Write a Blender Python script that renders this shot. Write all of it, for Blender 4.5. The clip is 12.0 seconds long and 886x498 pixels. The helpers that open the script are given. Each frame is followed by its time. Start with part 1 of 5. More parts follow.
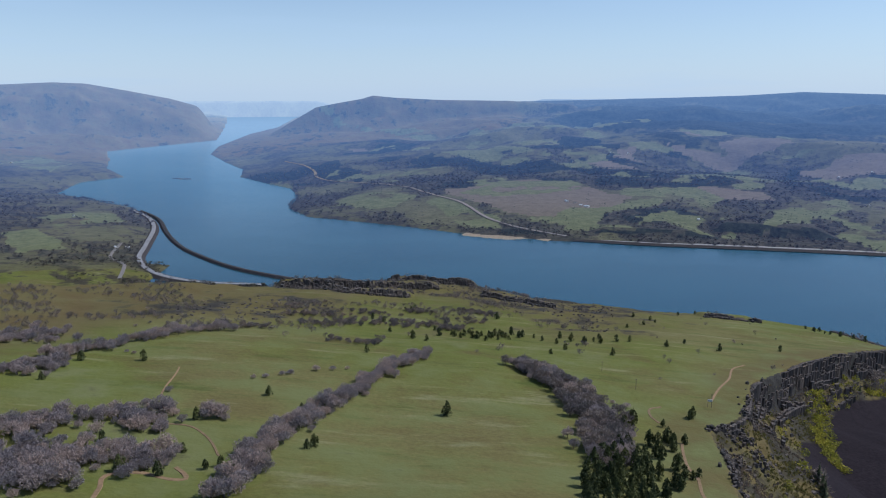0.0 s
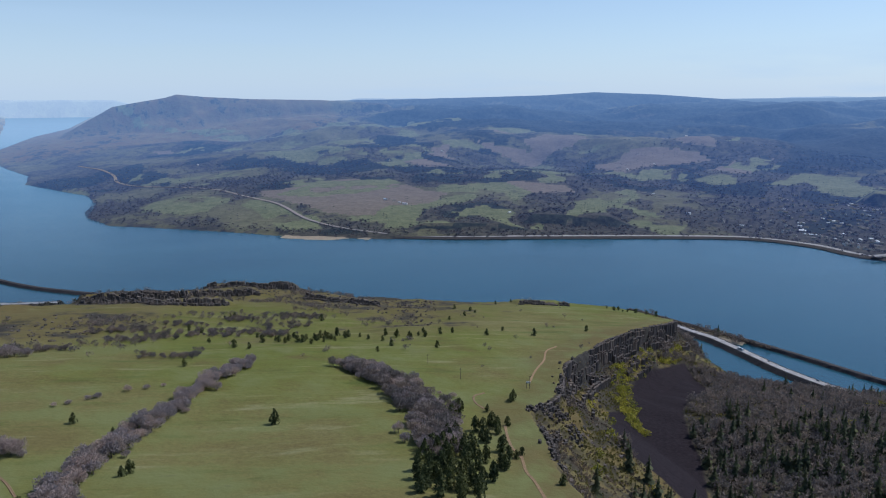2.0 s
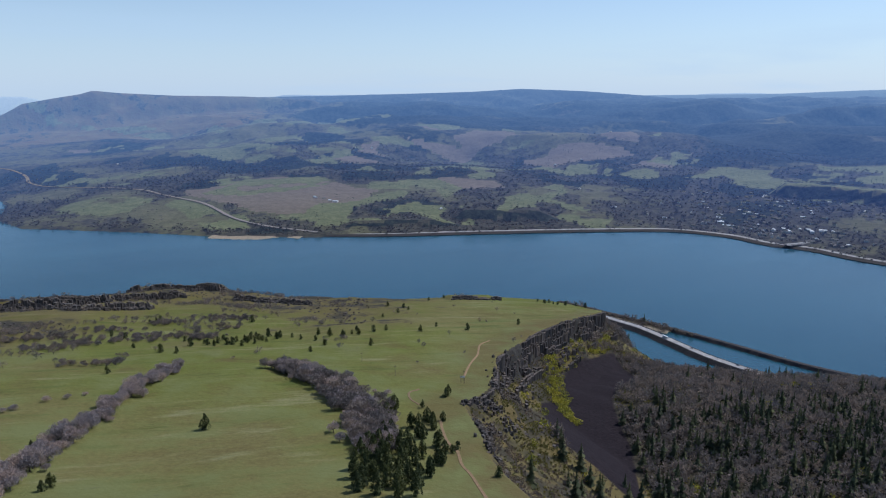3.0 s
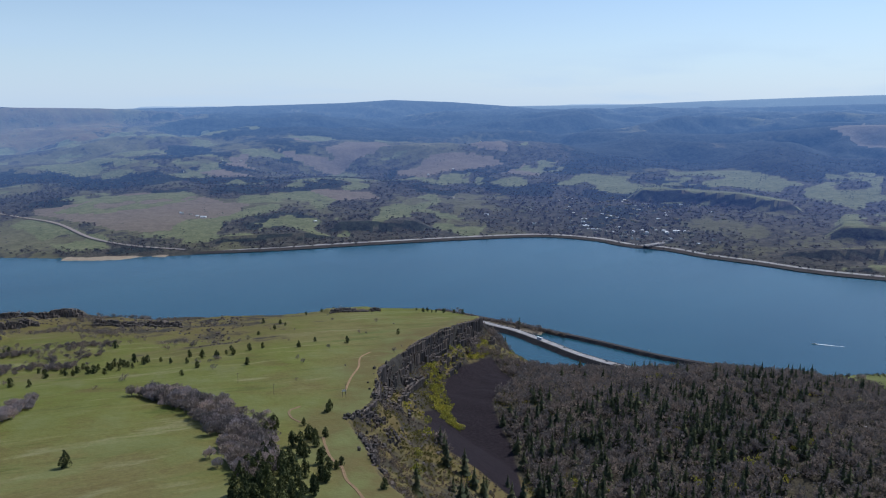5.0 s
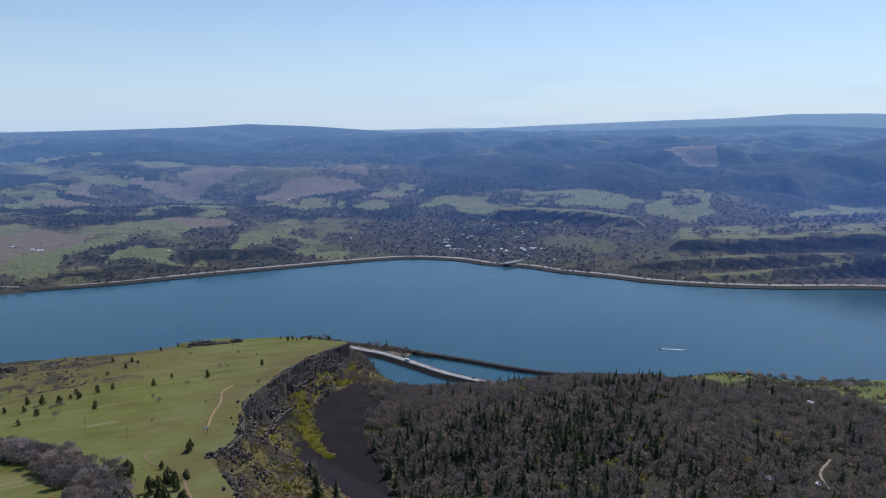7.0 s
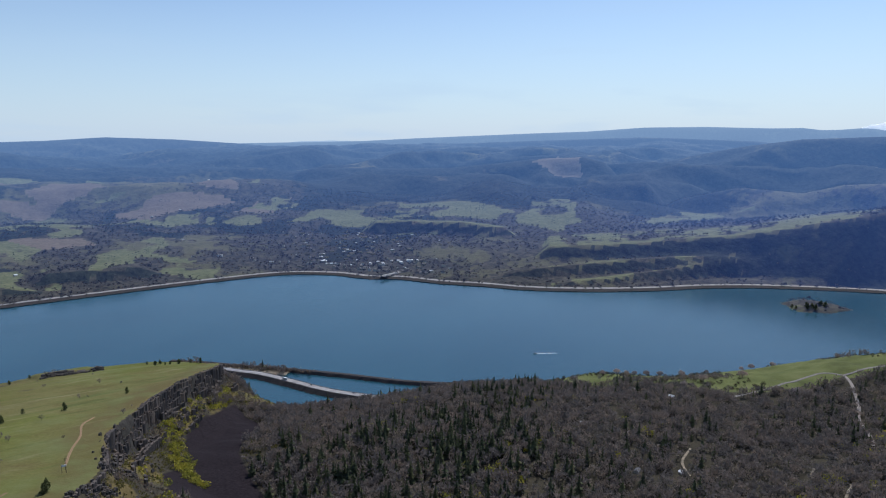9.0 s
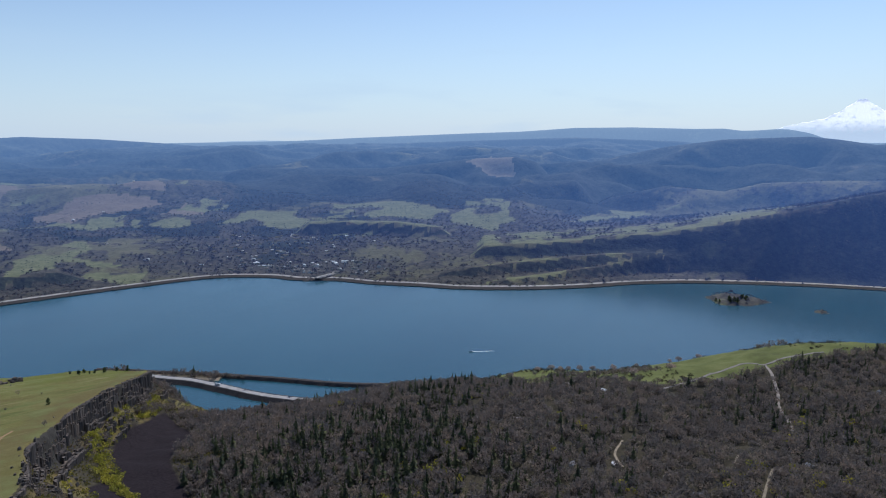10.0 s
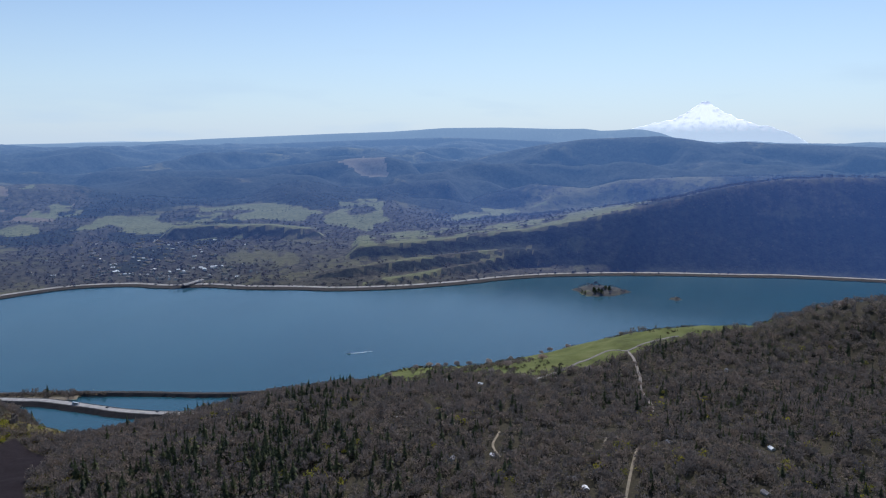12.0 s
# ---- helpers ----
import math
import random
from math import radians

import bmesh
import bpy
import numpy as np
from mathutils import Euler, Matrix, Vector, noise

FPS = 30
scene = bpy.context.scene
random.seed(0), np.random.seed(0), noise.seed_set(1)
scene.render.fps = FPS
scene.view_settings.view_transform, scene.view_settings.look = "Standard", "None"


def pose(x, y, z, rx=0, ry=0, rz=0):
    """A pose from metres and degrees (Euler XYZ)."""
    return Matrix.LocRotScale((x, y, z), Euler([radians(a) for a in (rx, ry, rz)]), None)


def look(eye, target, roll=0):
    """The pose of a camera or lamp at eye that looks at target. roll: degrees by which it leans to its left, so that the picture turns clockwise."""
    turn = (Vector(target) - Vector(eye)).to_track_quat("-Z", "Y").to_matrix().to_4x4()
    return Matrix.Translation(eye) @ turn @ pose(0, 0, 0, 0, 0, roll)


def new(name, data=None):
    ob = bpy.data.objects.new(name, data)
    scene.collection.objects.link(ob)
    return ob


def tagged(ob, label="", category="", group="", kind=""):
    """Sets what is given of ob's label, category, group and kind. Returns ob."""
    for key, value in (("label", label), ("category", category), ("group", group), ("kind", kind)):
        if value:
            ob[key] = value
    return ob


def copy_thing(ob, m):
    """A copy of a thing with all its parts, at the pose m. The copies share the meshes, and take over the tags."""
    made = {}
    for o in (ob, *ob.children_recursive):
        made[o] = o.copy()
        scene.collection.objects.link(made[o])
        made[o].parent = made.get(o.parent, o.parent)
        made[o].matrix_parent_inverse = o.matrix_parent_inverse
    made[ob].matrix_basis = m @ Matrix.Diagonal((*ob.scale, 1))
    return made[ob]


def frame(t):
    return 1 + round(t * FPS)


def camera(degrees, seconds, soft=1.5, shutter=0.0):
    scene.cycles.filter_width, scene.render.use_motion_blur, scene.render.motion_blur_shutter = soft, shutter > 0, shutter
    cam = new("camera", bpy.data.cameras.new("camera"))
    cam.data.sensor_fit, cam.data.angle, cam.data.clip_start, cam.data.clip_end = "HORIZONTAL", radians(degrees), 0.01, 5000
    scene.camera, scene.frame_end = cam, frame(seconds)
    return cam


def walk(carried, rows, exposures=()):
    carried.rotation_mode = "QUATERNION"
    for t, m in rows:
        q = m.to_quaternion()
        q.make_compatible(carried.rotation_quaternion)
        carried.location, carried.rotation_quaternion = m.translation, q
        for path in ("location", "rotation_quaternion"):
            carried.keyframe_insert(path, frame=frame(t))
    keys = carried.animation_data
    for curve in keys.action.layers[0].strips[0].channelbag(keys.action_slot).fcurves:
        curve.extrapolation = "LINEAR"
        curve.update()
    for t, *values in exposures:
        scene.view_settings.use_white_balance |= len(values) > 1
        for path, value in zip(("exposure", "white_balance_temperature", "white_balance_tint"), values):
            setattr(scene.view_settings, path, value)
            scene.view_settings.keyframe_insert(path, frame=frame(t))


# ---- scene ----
# the camera: one spot high over the plateau, turning to the right
EYE_Z = 400.0
cam = camera(63.73, 12.0, soft=1.1)
PATH = [
    (0.0, pose(0, 0, EYE_Z, 77.63, 0.12, -0.03)),
    (0.5, pose(0, 0, EYE_Z, 77.68, -0.07, -3.27)),
    (1.0, pose(0, 0, EYE_Z, 77.72, -0.06, -8.20)),
    (1.5, pose(0, 0, EYE_Z, 77.69, -0.06, -11.17)),
    (2.0, pose(0, 0, EYE_Z, 77.57, -0.08, -14.59)),
    (2.5, pose(0, 0, EYE_Z, 77.52, -0.12, -17.37)),
    (3.0, pose(0, 0, EYE_Z, 77.31, -0.14, -20.16)),
    (3.2, pose(0, 0, EYE_Z, 77.18, -0.08, -21.28)),
    (5.0, pose(0, 0, EYE_Z, 78.19, -0.10, -30.28)),
    (5.5, pose(0, 0, EYE_Z, 78.66, -0.13, -33.03)),
    (6.0, pose(0, 0, EYE_Z, 79.10, -0.08, -35.87)),
    (6.5, pose(0, 0, EYE_Z, 79.56, -0.07, -38.68)),
    (7.0, pose(0, 0, EYE_Z, 80.06, -0.04, -41.37)),
    (7.2, pose(0, 0, EYE_Z, 80.28, -0.04, -42.27)),
    (8.8, pose(0, 0, EYE_Z, 81.11, 0.02, -50.35)),
    (9.0, pose(0, 0, EYE_Z, 81.08, 0.01, -51.41)),
    (9.5, pose(0, 0, EYE_Z, 81.06, -0.03, -54.03)),
    (10.0, pose(0, 0, EYE_Z, 81.08, -0.04, -56.66)),
    (10.5, pose(0, 0, EYE_Z, 81.09, -0.01, -59.32)),
    (11.0, pose(0, 0, EYE_Z, 81.09, -0.01, -61.94)),
    (11.5, pose(0, 0, EYE_Z, 81.09, -0.03, -64.51)),
    (12.0, pose(0, 0, EYE_Z, 81.08, 0.06, -66.81)),
]
walk(cam, PATH, exposures=((0.0, -0.05, 5850, 14), (5.0, 0.02, 5980, 14), (9.0, -0.02, 6080, 14), (12.0, 0.0, 6120, 14)))

# ---- light: a clear spring day, the sun high over the far bank ----
SUN_BEARING, SUN_HEIGHT = -82.0, 50.0  # degrees from straight ahead (left is positive) and above the horizon
sun_way = Vector((-math.sin(radians(SUN_BEARING)) * math.cos(radians(SUN_HEIGHT)),
                  math.cos(radians(SUN_BEARING)) * math.cos(radians(SUN_HEIGHT)), math.sin(radians(SUN_HEIGHT))))
world = bpy.data.worlds.new("sky")
scene.world = world
world.use_nodes = True
wt = world.node_tree
sky = wt.nodes.new("ShaderNodeTexSky")
sky.sky_type, sky.sun_disc = "NISHITA", False
sky.sun_elevation, sky.sun_rotation = radians(SUN_HEIGHT), radians(-SUN_BEARING)
sky.altitude, sky.air_density, sky.dust_density, sky.ozone_density = 400, 1.0, 0.2, 2.2
wt.nodes["Background"].inputs["Strength"].default_value = 0.108


def sky_haze():
    """Thin high cloud and pale spring haze over the clear sky, thicker towards the horizon all round."""
    co = wt.nodes.new("ShaderNodeTexCoord")
    part_z = wt.nodes.new("ShaderNodeSeparateXYZ")
    wt.links.new(co.outputs["Generated"], part_z.inputs[0])
    low = wt.nodes.new("ShaderNodeMapRange")
    low.inputs[1].default_value, low.inputs[2].default_value, low.inputs[3].default_value, low.inputs[4].default_value = 0.0, 0.20, 0.78, 0.0
    wt.links.new(part_z.outputs["Z"], low.inputs[0])
    mp = wt.nodes.new("ShaderNodeMapping")
    mp.inputs["Scale"].default_value = (1.2, 3.0, 14.0)
    mp.inputs["Rotation"].default_value = (0.2, 0.35, 0.6)
    wisps = wt.nodes.new("ShaderNodeTexNoise")
    wisps.inputs["Scale"].default_value, wisps.inputs["Detail"].default_value = 1.6, 6
    wt.links.new(co.outputs["Generated"], mp.inputs[0])
    wt.links.new(mp.outputs[0], wisps.inputs["Vector"])
    thin = wt.nodes.new("ShaderNodeMapRange")
    thin.inputs[1].default_value, thin.inputs[2].default_value, thin.inputs[3].default_value, thin.inputs[4].default_value = 0.52, 0.80, 0.0, 0.22
    wt.links.new(wisps.outputs["Fac"], thin.inputs[0])
    total = wt.nodes.new("ShaderNodeMath")
    total.operation = "ADD"
    wt.links.new(low.outputs[0], total.inputs[0])
    wt.links.new(thin.outputs[0], total.inputs[1])
    mix = wt.nodes.new("ShaderNodeMix")
    mix.data_type = "RGBA"
    wt.links.new(total.outputs[0], mix.inputs[0])
    wt.links.new(sky.outputs[0], mix.inputs[6])
    mix.inputs[7].default_value = (4.5, 6.05, 7.5, 1)
    wt.links.new(mix.outputs[2], wt.nodes["Background"].inputs["Color"])


sky_haze()
lamp = bpy.data.lights.new("sun", "SUN")
lamp.energy, lamp.angle, lamp.color = 3.45, radians(0.53), (1.0, 0.96, 0.90)
sun = new("sun", lamp)
sun.matrix_world = look(sun_way * 900, (0, 0, 0))

# ---- materials ----


def shader(name, rough=0.9, metal=0.0, spec=0.3):
    m = bpy.data.materials.new(name)
    m.use_nodes = True
    b = m.node_tree.nodes["Principled BSDF"]
    b.inputs["Roughness"].default_value, b.inputs["Metallic"].default_value = rough, metal
    b.inputs["Specular IOR Level"].default_value = spec
    return m, m.node_tree, b


def grain(nt, scale, detail=4.0, rough=0.6, stretch=(1, 1, 1)):
    """A noise in metres: scale is how many features lie in one metre."""
    co = nt.nodes.new("ShaderNodeTexCoord")
    mp = nt.nodes.new("ShaderNodeMapping")
    mp.inputs["Scale"].default_value = stretch
    n = nt.nodes.new("ShaderNodeTexNoise")
    n.inputs["Scale"].default_value, n.inputs["Detail"].default_value, n.inputs["Roughness"].default_value = scale, detail, rough
    nt.links.new(co.outputs["Object"], mp.inputs["Vector"])
    nt.links.new(mp.outputs[0], n.inputs["Vector"])
    return n.outputs["Fac"]


def ramp(nt, fac, stops):
    r = nt.nodes.new("ShaderNodeValToRGB")
    while len(r.color_ramp.elements) < len(stops):
        r.color_ramp.elements.new(0.5)
    for e, (p, c) in zip(r.color_ramp.elements, stops):
        e.position, e.color = p, (*c, 1) if len(c) == 3 else c
    nt.links.new(fac, r.inputs[0])
    return r.outputs[0]


def blend(nt, fac, a, b, mode="MIX"):
    m = nt.nodes.new("ShaderNodeMix")
    m.data_type, m.blend_type = "RGBA", mode
    for i, v in ((0, fac), (6, a), (7, b)):
        if isinstance(v, (int, float)):
            m.inputs[i].default_value = v
        elif isinstance(v, tuple):
            m.inputs[i].default_value = (*v, 1)
        else:
            nt.links.new(v, m.inputs[i])
    return m.outputs[2]


def layer(nt, name):
    a = nt.nodes.new("ShaderNodeAttribute")
    a.attribute_name = name
    return a.outputs["Fac"]


def sharpen(nt, fac, lo, hi):
    m = nt.nodes.new("ShaderNodeMapRange")
    m.interpolation_type = "SMOOTHSTEP"
    m.inputs[1].default_value, m.inputs[2].default_value = lo, hi
    nt.links.new(fac, m.inputs[0])
    return m.outputs[0]


def sums(nt, op, a, b):
    m = nt.nodes.new("ShaderNodeMath")
    m.operation = op
    for i, v in ((0, a), (1, b)):
        if isinstance(v, (int, float)):
            m.inputs[i].default_value = v
        else:
            nt.links.new(v, m.inputs[i])
    return m.outputs[0]


def bump(nt, b, fac, strength, distance):
    n = nt.nodes.new("ShaderNodeBump")
    n.inputs["Strength"].default_value, n.inputs["Distance"].default_value = strength, distance
    nt.links.new(fac, n.inputs["Height"])
    nt.links.new(n.outputs[0], b.inputs["Normal"])


def plain(name, colour, rough=0.85, scale=0.4, spread=0.25, metal=0.0, bumpy=0.0):
    """A surface of one colour with fine grain and broad patches, a little different on each thing."""
    m, nt, b = shader(name, rough, metal)
    c = Vector(colour)
    fine = ramp(nt, grain(nt, scale * 6), [(0.3, tuple(c * (1 - spread))), (0.7, tuple(c * (1 + spread)))])
    broad = ramp(nt, grain(nt, scale, 2), [(0.35, (0.8, 0.8, 0.8)), (0.65, (1.1, 1.1, 1.1))])
    col = blend(nt, 1.0, fine, broad, "MULTIPLY")
    info = nt.nodes.new("ShaderNodeObjectInfo")
    own = ramp(nt, info.outputs["Random"], [(0.0, (0.82, 0.84, 0.85)), (1.0, (1.15, 1.12, 1.08))])
    col = blend(nt, 1.0, col, own, "MULTIPLY")
    nt.links.new(col, b.inputs["Base Color"])
    if bumpy:
        bump(nt, b, grain(nt, scale * 4), bumpy, 0.3)
    return m


def haze_emission(nt, b):
    """Blue haze of the air, painted as emission onto the far country and woods."""
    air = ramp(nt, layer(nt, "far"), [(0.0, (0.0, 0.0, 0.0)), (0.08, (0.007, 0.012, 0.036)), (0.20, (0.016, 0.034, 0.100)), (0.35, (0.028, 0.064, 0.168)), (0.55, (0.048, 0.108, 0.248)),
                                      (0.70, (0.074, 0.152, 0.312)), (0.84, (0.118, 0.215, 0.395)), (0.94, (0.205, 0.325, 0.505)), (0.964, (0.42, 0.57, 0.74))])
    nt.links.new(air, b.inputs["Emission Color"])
    nt.links.new(layer(nt, "haze_glow"), b.inputs["Emission Strength"])


def ground_material(name, glow=False):
    m, nt, b = shader(name, 0.95, spec=0.1)
    mid, fine, wide = grain(nt, 0.02, 6, 0.65), grain(nt, 0.35, 4, 0.7), grain(nt, 0.004, 5, 0.6)
    grass = ramp(nt, mid, [(0.30, (0.155, 0.125, 0.046)), (0.48, (0.162, 0.170, 0.040)), (0.62, (0.188, 0.195, 0.050)), (0.75, (0.245, 0.230, 0.090))])
    streak = grain(nt, 0.03, 5, 0.65, (0.35, 1.6, 1))
    grass = blend(nt, sharpen(nt, wide, 0.42, 0.66), grass, ramp(nt, mid, [(0.35, (0.180, 0.145, 0.058)), (0.65, (0.225, 0.205, 0.080))]))
    grass = blend(nt, sums(nt, "MULTIPLY", sharpen(nt, streak, 0.54, 0.70), 0.75), grass, (0.29, 0.27, 0.145))
    grass = blend(nt, sums(nt, "MULTIPLY", sharpen(nt, streak, 0.46, 0.30), 0.7), grass, (0.092, 0.120, 0.028))
    grass = blend(nt, 1.0, grass, ramp(nt, fine, [(0.3, (0.82, 0.82, 0.8)), (0.7, (1.12, 1.12, 1.1))]), "MULTIPLY")
    woods = ramp(nt, fine, [(0.3, (0.038, 0.032, 0.024)), (0.55, (0.074, 0.061, 0.045)), (0.75, (0.108, 0.092, 0.060))])
    dry = ramp(nt, mid, [(0.3, (0.150, 0.100, 0.046)), (0.5, (0.168, 0.130, 0.056)), (0.7, (0.185, 0.160, 0.070))])
    rock = ramp(nt, fine, [(0.3, (0.030, 0.026, 0.026)), (0.7, (0.090, 0.080, 0.075))])
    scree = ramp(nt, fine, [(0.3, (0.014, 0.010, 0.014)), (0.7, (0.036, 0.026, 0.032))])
    pine = ramp(nt, fine, [(0.3, (0.022, 0.032, 0.026)), (0.7, (0.048, 0.062, 0.045))])
    crop = ramp(nt, mid, [(0.3, (0.15, 0.12, 0.085)), (0.7, (0.20, 0.165, 0.12))])
    lush = ramp(nt, mid, [(0.3, (0.100, 0.108, 0.040)), (0.5, (0.160, 0.172, 0.060)), (0.7, (0.205, 0.205, 0.085))])
    if glow:
        grass = ramp(nt, mid, [(0.3, (0.096, 0.090, 0.044)), (0.5, (0.142, 0.138, 0.065)), (0.7, (0.200, 0.184, 0.096))])
        mott = grain(nt, 0.045, 6, 0.8)
        woods = ramp(nt, mott, [(0.38, (0.036, 0.036, 0.024)), (0.5, (0.072, 0.068, 0.044)), (0.62, (0.118, 0.108, 0.070))])
        lush = ramp(nt, mott, [(0.3, (0.108, 0.122, 0.052)), (0.5, (0.165, 0.178, 0.076)), (0.7, (0.222, 0.226, 0.108))])
        crop = ramp(nt, mott, [(0.3, (0.155, 0.128, 0.084)), (0.7, (0.232, 0.192, 0.130))])
        pine = ramp(nt, mott, [(0.36, (0.012, 0.018, 0.014)), (0.64, (0.052, 0.064, 0.042))])
    col = grass
    for key, what, rag in (("dry", dry, 0.6), ("lush", lush, 0.6), ("woods", woods, 1.1), ("crop", crop, 0.1), ("pine", pine, 0.6), ("rock", rock, 0.7), ("scree", scree, 0.25)):
        edge = sums(nt, "MULTIPLY", sums(nt, "SUBTRACT", mid, 0.5), rag * 2)
        at = sharpen(nt, sums(nt, "ADD", layer(nt, key), edge), 0.35, 0.65)
        col = blend(nt, at, col, what)
    col = blend(nt, 1.0, col, (0.84, 0.84, 0.84) if glow else (0.75, 0.79, 0.72), "MULTIPLY")
    nt.links.new(col, b.inputs["Base Color"])
    relief = sums(nt, "ADD", mid, sums(nt, "MULTIPLY", fine, 0.15))
    if glow:
        relief = sums(nt, "ADD", relief, sums(nt, "MULTIPLY", grain(nt, 0.006, 5, 0.6), 4.5))
    bump(nt, b, relief, 0.9 if glow else 0.6, 4.0)
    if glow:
        # far country at the rim of the place; haze painted in colour and emission
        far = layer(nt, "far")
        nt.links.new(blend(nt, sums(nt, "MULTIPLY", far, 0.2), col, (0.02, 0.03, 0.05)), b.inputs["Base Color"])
        haze_emission(nt, b)
    return m


GROUND = ground_material("ground_cover")
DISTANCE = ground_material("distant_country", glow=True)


def water_material(name, glow=False):
    m, nt, b = shader(name, 0.2, spec=0.5)
    streaks = grain(nt, 0.0022, 4, 0.6, (1, 2.2, 1))
    nt.links.new(ramp(nt, streaks, [(0.3, (0.011, 0.060, 0.088)), (0.7, (0.019, 0.080, 0.108))]), b.inputs["Base Color"])
    calm = ramp(nt, grain(nt, 0.004, 5, 0.65, (1, 2.5, 1)), [(0.35, (0.18, 0.18, 0.18)), (0.7, (0.21, 0.21, 0.21))])
    nt.links.new(calm, b.inputs["Roughness"])
    bump(nt, b, grain(nt, 0.12, 4, 0.6), 0.3, 0.8)
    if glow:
        # the far reach: haze painted as emission, paler with distance
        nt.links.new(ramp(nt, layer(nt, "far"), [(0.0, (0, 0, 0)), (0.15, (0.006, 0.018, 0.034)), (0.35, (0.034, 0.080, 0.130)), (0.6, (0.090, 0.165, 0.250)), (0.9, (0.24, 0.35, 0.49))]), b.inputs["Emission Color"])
        nt.links.new(layer(nt, "haze_glow"), b.inputs["Emission Strength"])
    return m


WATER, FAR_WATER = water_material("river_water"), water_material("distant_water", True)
ASPHALT = plain("pale_asphalt", (0.33, 0.32, 0.31), 0.9, 0.1, 0.15)
RIPRAP = plain("dike_stone", (0.048, 0.043, 0.043), 0.95, 0.3, 0.55, bumpy=0.6)

# ---- the lie of the land, in plan (metres; x right, y ahead, z above the river) ----
NORTH_BANK = [(-3900, 13200), (-2691, 8973), (-1959, 6258), (-2365, 5057), (-2046, 4401), (-1831, 3895), (-1561, 3488), (-1672, 3267), (-1577, 2891),
              (-1108, 2518), (-944, 2283), (-850, 2050), (-770, 1750), (-706, 1657), (-650, 1645), (-641, 1477), (-450, 1430), (-250, 1440),
              (0, 1400), (250, 1330), (480, 1190), (620, 1080), (682, 982), (640, 874), (652, 802), (739, 746), (876, 678), (918, 633),
              (993, 573), (1076, 535), (1146, 417), (1296, 299), (1422, 149), (1480, -26), (1480, -235), (1400, -800), (1300, -2500)]
SOUTH_BANK = [(2600, -2500), (2400, -800), (2273, -367), (2241, -128), (2195, 22), (2125, 251), (2019, 477), (1914, 616), (1777, 734),
              (1670, 854), (1592, 982), (1556, 1105), (1514, 1213), (1493, 1331), (1430, 1398), (1430, 1536), (1317, 1661), (1120, 1734),
              (829, 1808), (529, 1875), (330, 1925), (232, 1963), (107, 2005), (-23, 2093), (-147, 2170), (-297, 2252), (-447, 2329),
              (-544, 2508), (-572, 2790), (-652, 3046), (-770, 3184), (-989, 3474), (-1069, 3816), (-1273, 4198), (-1556, 4795),
              (-1712, 5459), (-1914, 7109), (-1965, 8580), (-2600, 13200)]
RIM = [(120, -60), (138, 150), (144, 275), (148, 324), (162, 374), (173, 426), (211, 468), (270, 582), (358, 683), (572, 868)]
PLATEAU_EDGE = [(554, 1017), (458, 1071), (279, 1069), (155, 1139), (38, 1286), (-86, 1241), (-202, 1099), (-311, 937), (-426, 889), (-524, 815)]


ROAD_EAST = [(-1070, 2431), (-961, 2292), (-867, 2102), (-792, 1857), (-746, 1704), (-677, 1588), (-601, 1516), (-506, 1472), (-380, 1452)]
ISLANDS = [[(1839, 419), (1769, 363), (1794, 300), (1870, 262), (1913, 316), (1927, 385)], [(1815, 171), (1804, 149), (1826, 129), (1857, 154)],
           [(-1360, 3440), (-1250, 3380), (-1180, 3350), (-1190, 3400), (-1290, 3440)], [(700, 1040), (711, 1000), (726, 965), (742, 940), (765, 935), (752, 975), (728, 1040)]]


def distance_to(x, y, line, closed=False):
    """Distance in plan from points to a line of corners."""
    best = np.full(x.shape, 1e12)
    pts = line + line[:1] if closed else line
    for (ax, ay), (bx, by) in zip(pts, pts[1:]):
        dx, dy = bx - ax, by - ay
        t = np.clip(((x - ax) * dx + (y - ay) * dy) / (dx * dx + dy * dy), 0, 1)
        best = np.minimum(best, (x - ax - t * dx) ** 2 + (y - ay - t * dy) ** 2)
    return np.sqrt(best)


def inside(x, y, loop):
    odd = np.zeros(x.shape, bool)
    for (ax, ay), (bx, by) in zip(loop, loop[1:] + loop[:1]):
        if ay != by:
            odd ^= ((ay > y) != (by > y)) & (x < (bx - ax) * (y - ay) / (by - ay) + ax)
    return odd


def smooth(lo, hi, v):
    t = np.clip((v - lo) / (hi - lo), 0, 1)
    return t * t * (3 - 2 * t)


_lattice = np.random.RandomState(5).rand(256, 256)


def value_noise(x, y):
    xi, yi = np.floor(x).astype(int), np.floor(y).astype(int)
    fx, fy = x - xi, y - yi
    fx, fy = fx * fx * (3 - 2 * fx), fy * fy * (3 - 2 * fy)
    g = lambda i, j: _lattice[(xi + i) % 256, (yi + j) % 256]
    return (g(0, 0) * (1 - fx) + g(1, 0) * fx) * (1 - fy) + (g(0, 1) * (1 - fx) + g(1, 1) * fx) * fy


def rough_land(x, y, size, octaves=4):
    """Rolling noise from -1 to 1, its largest swells of that size."""
    total, amp, norm = 0, 1.0, 0.0
    for k in range(octaves):
        total = total + amp * (value_noise(x / size * 2 ** k + 17.3 * k, y / size * 2 ** k + 5.1 * k) * 2 - 1)
        norm, amp = norm + amp, amp * 0.5
    return total / norm * 1.6


def table(v, pairs):
    return np.interp(v, [p[0] for p in pairs], [p[1] for p in pairs])


RIVER = NORTH_BANK + SOUTH_BANK
PLATEAU = RIM + PLATEAU_EDGE + [(-900, 400), (-900, -400), (100, -400)]
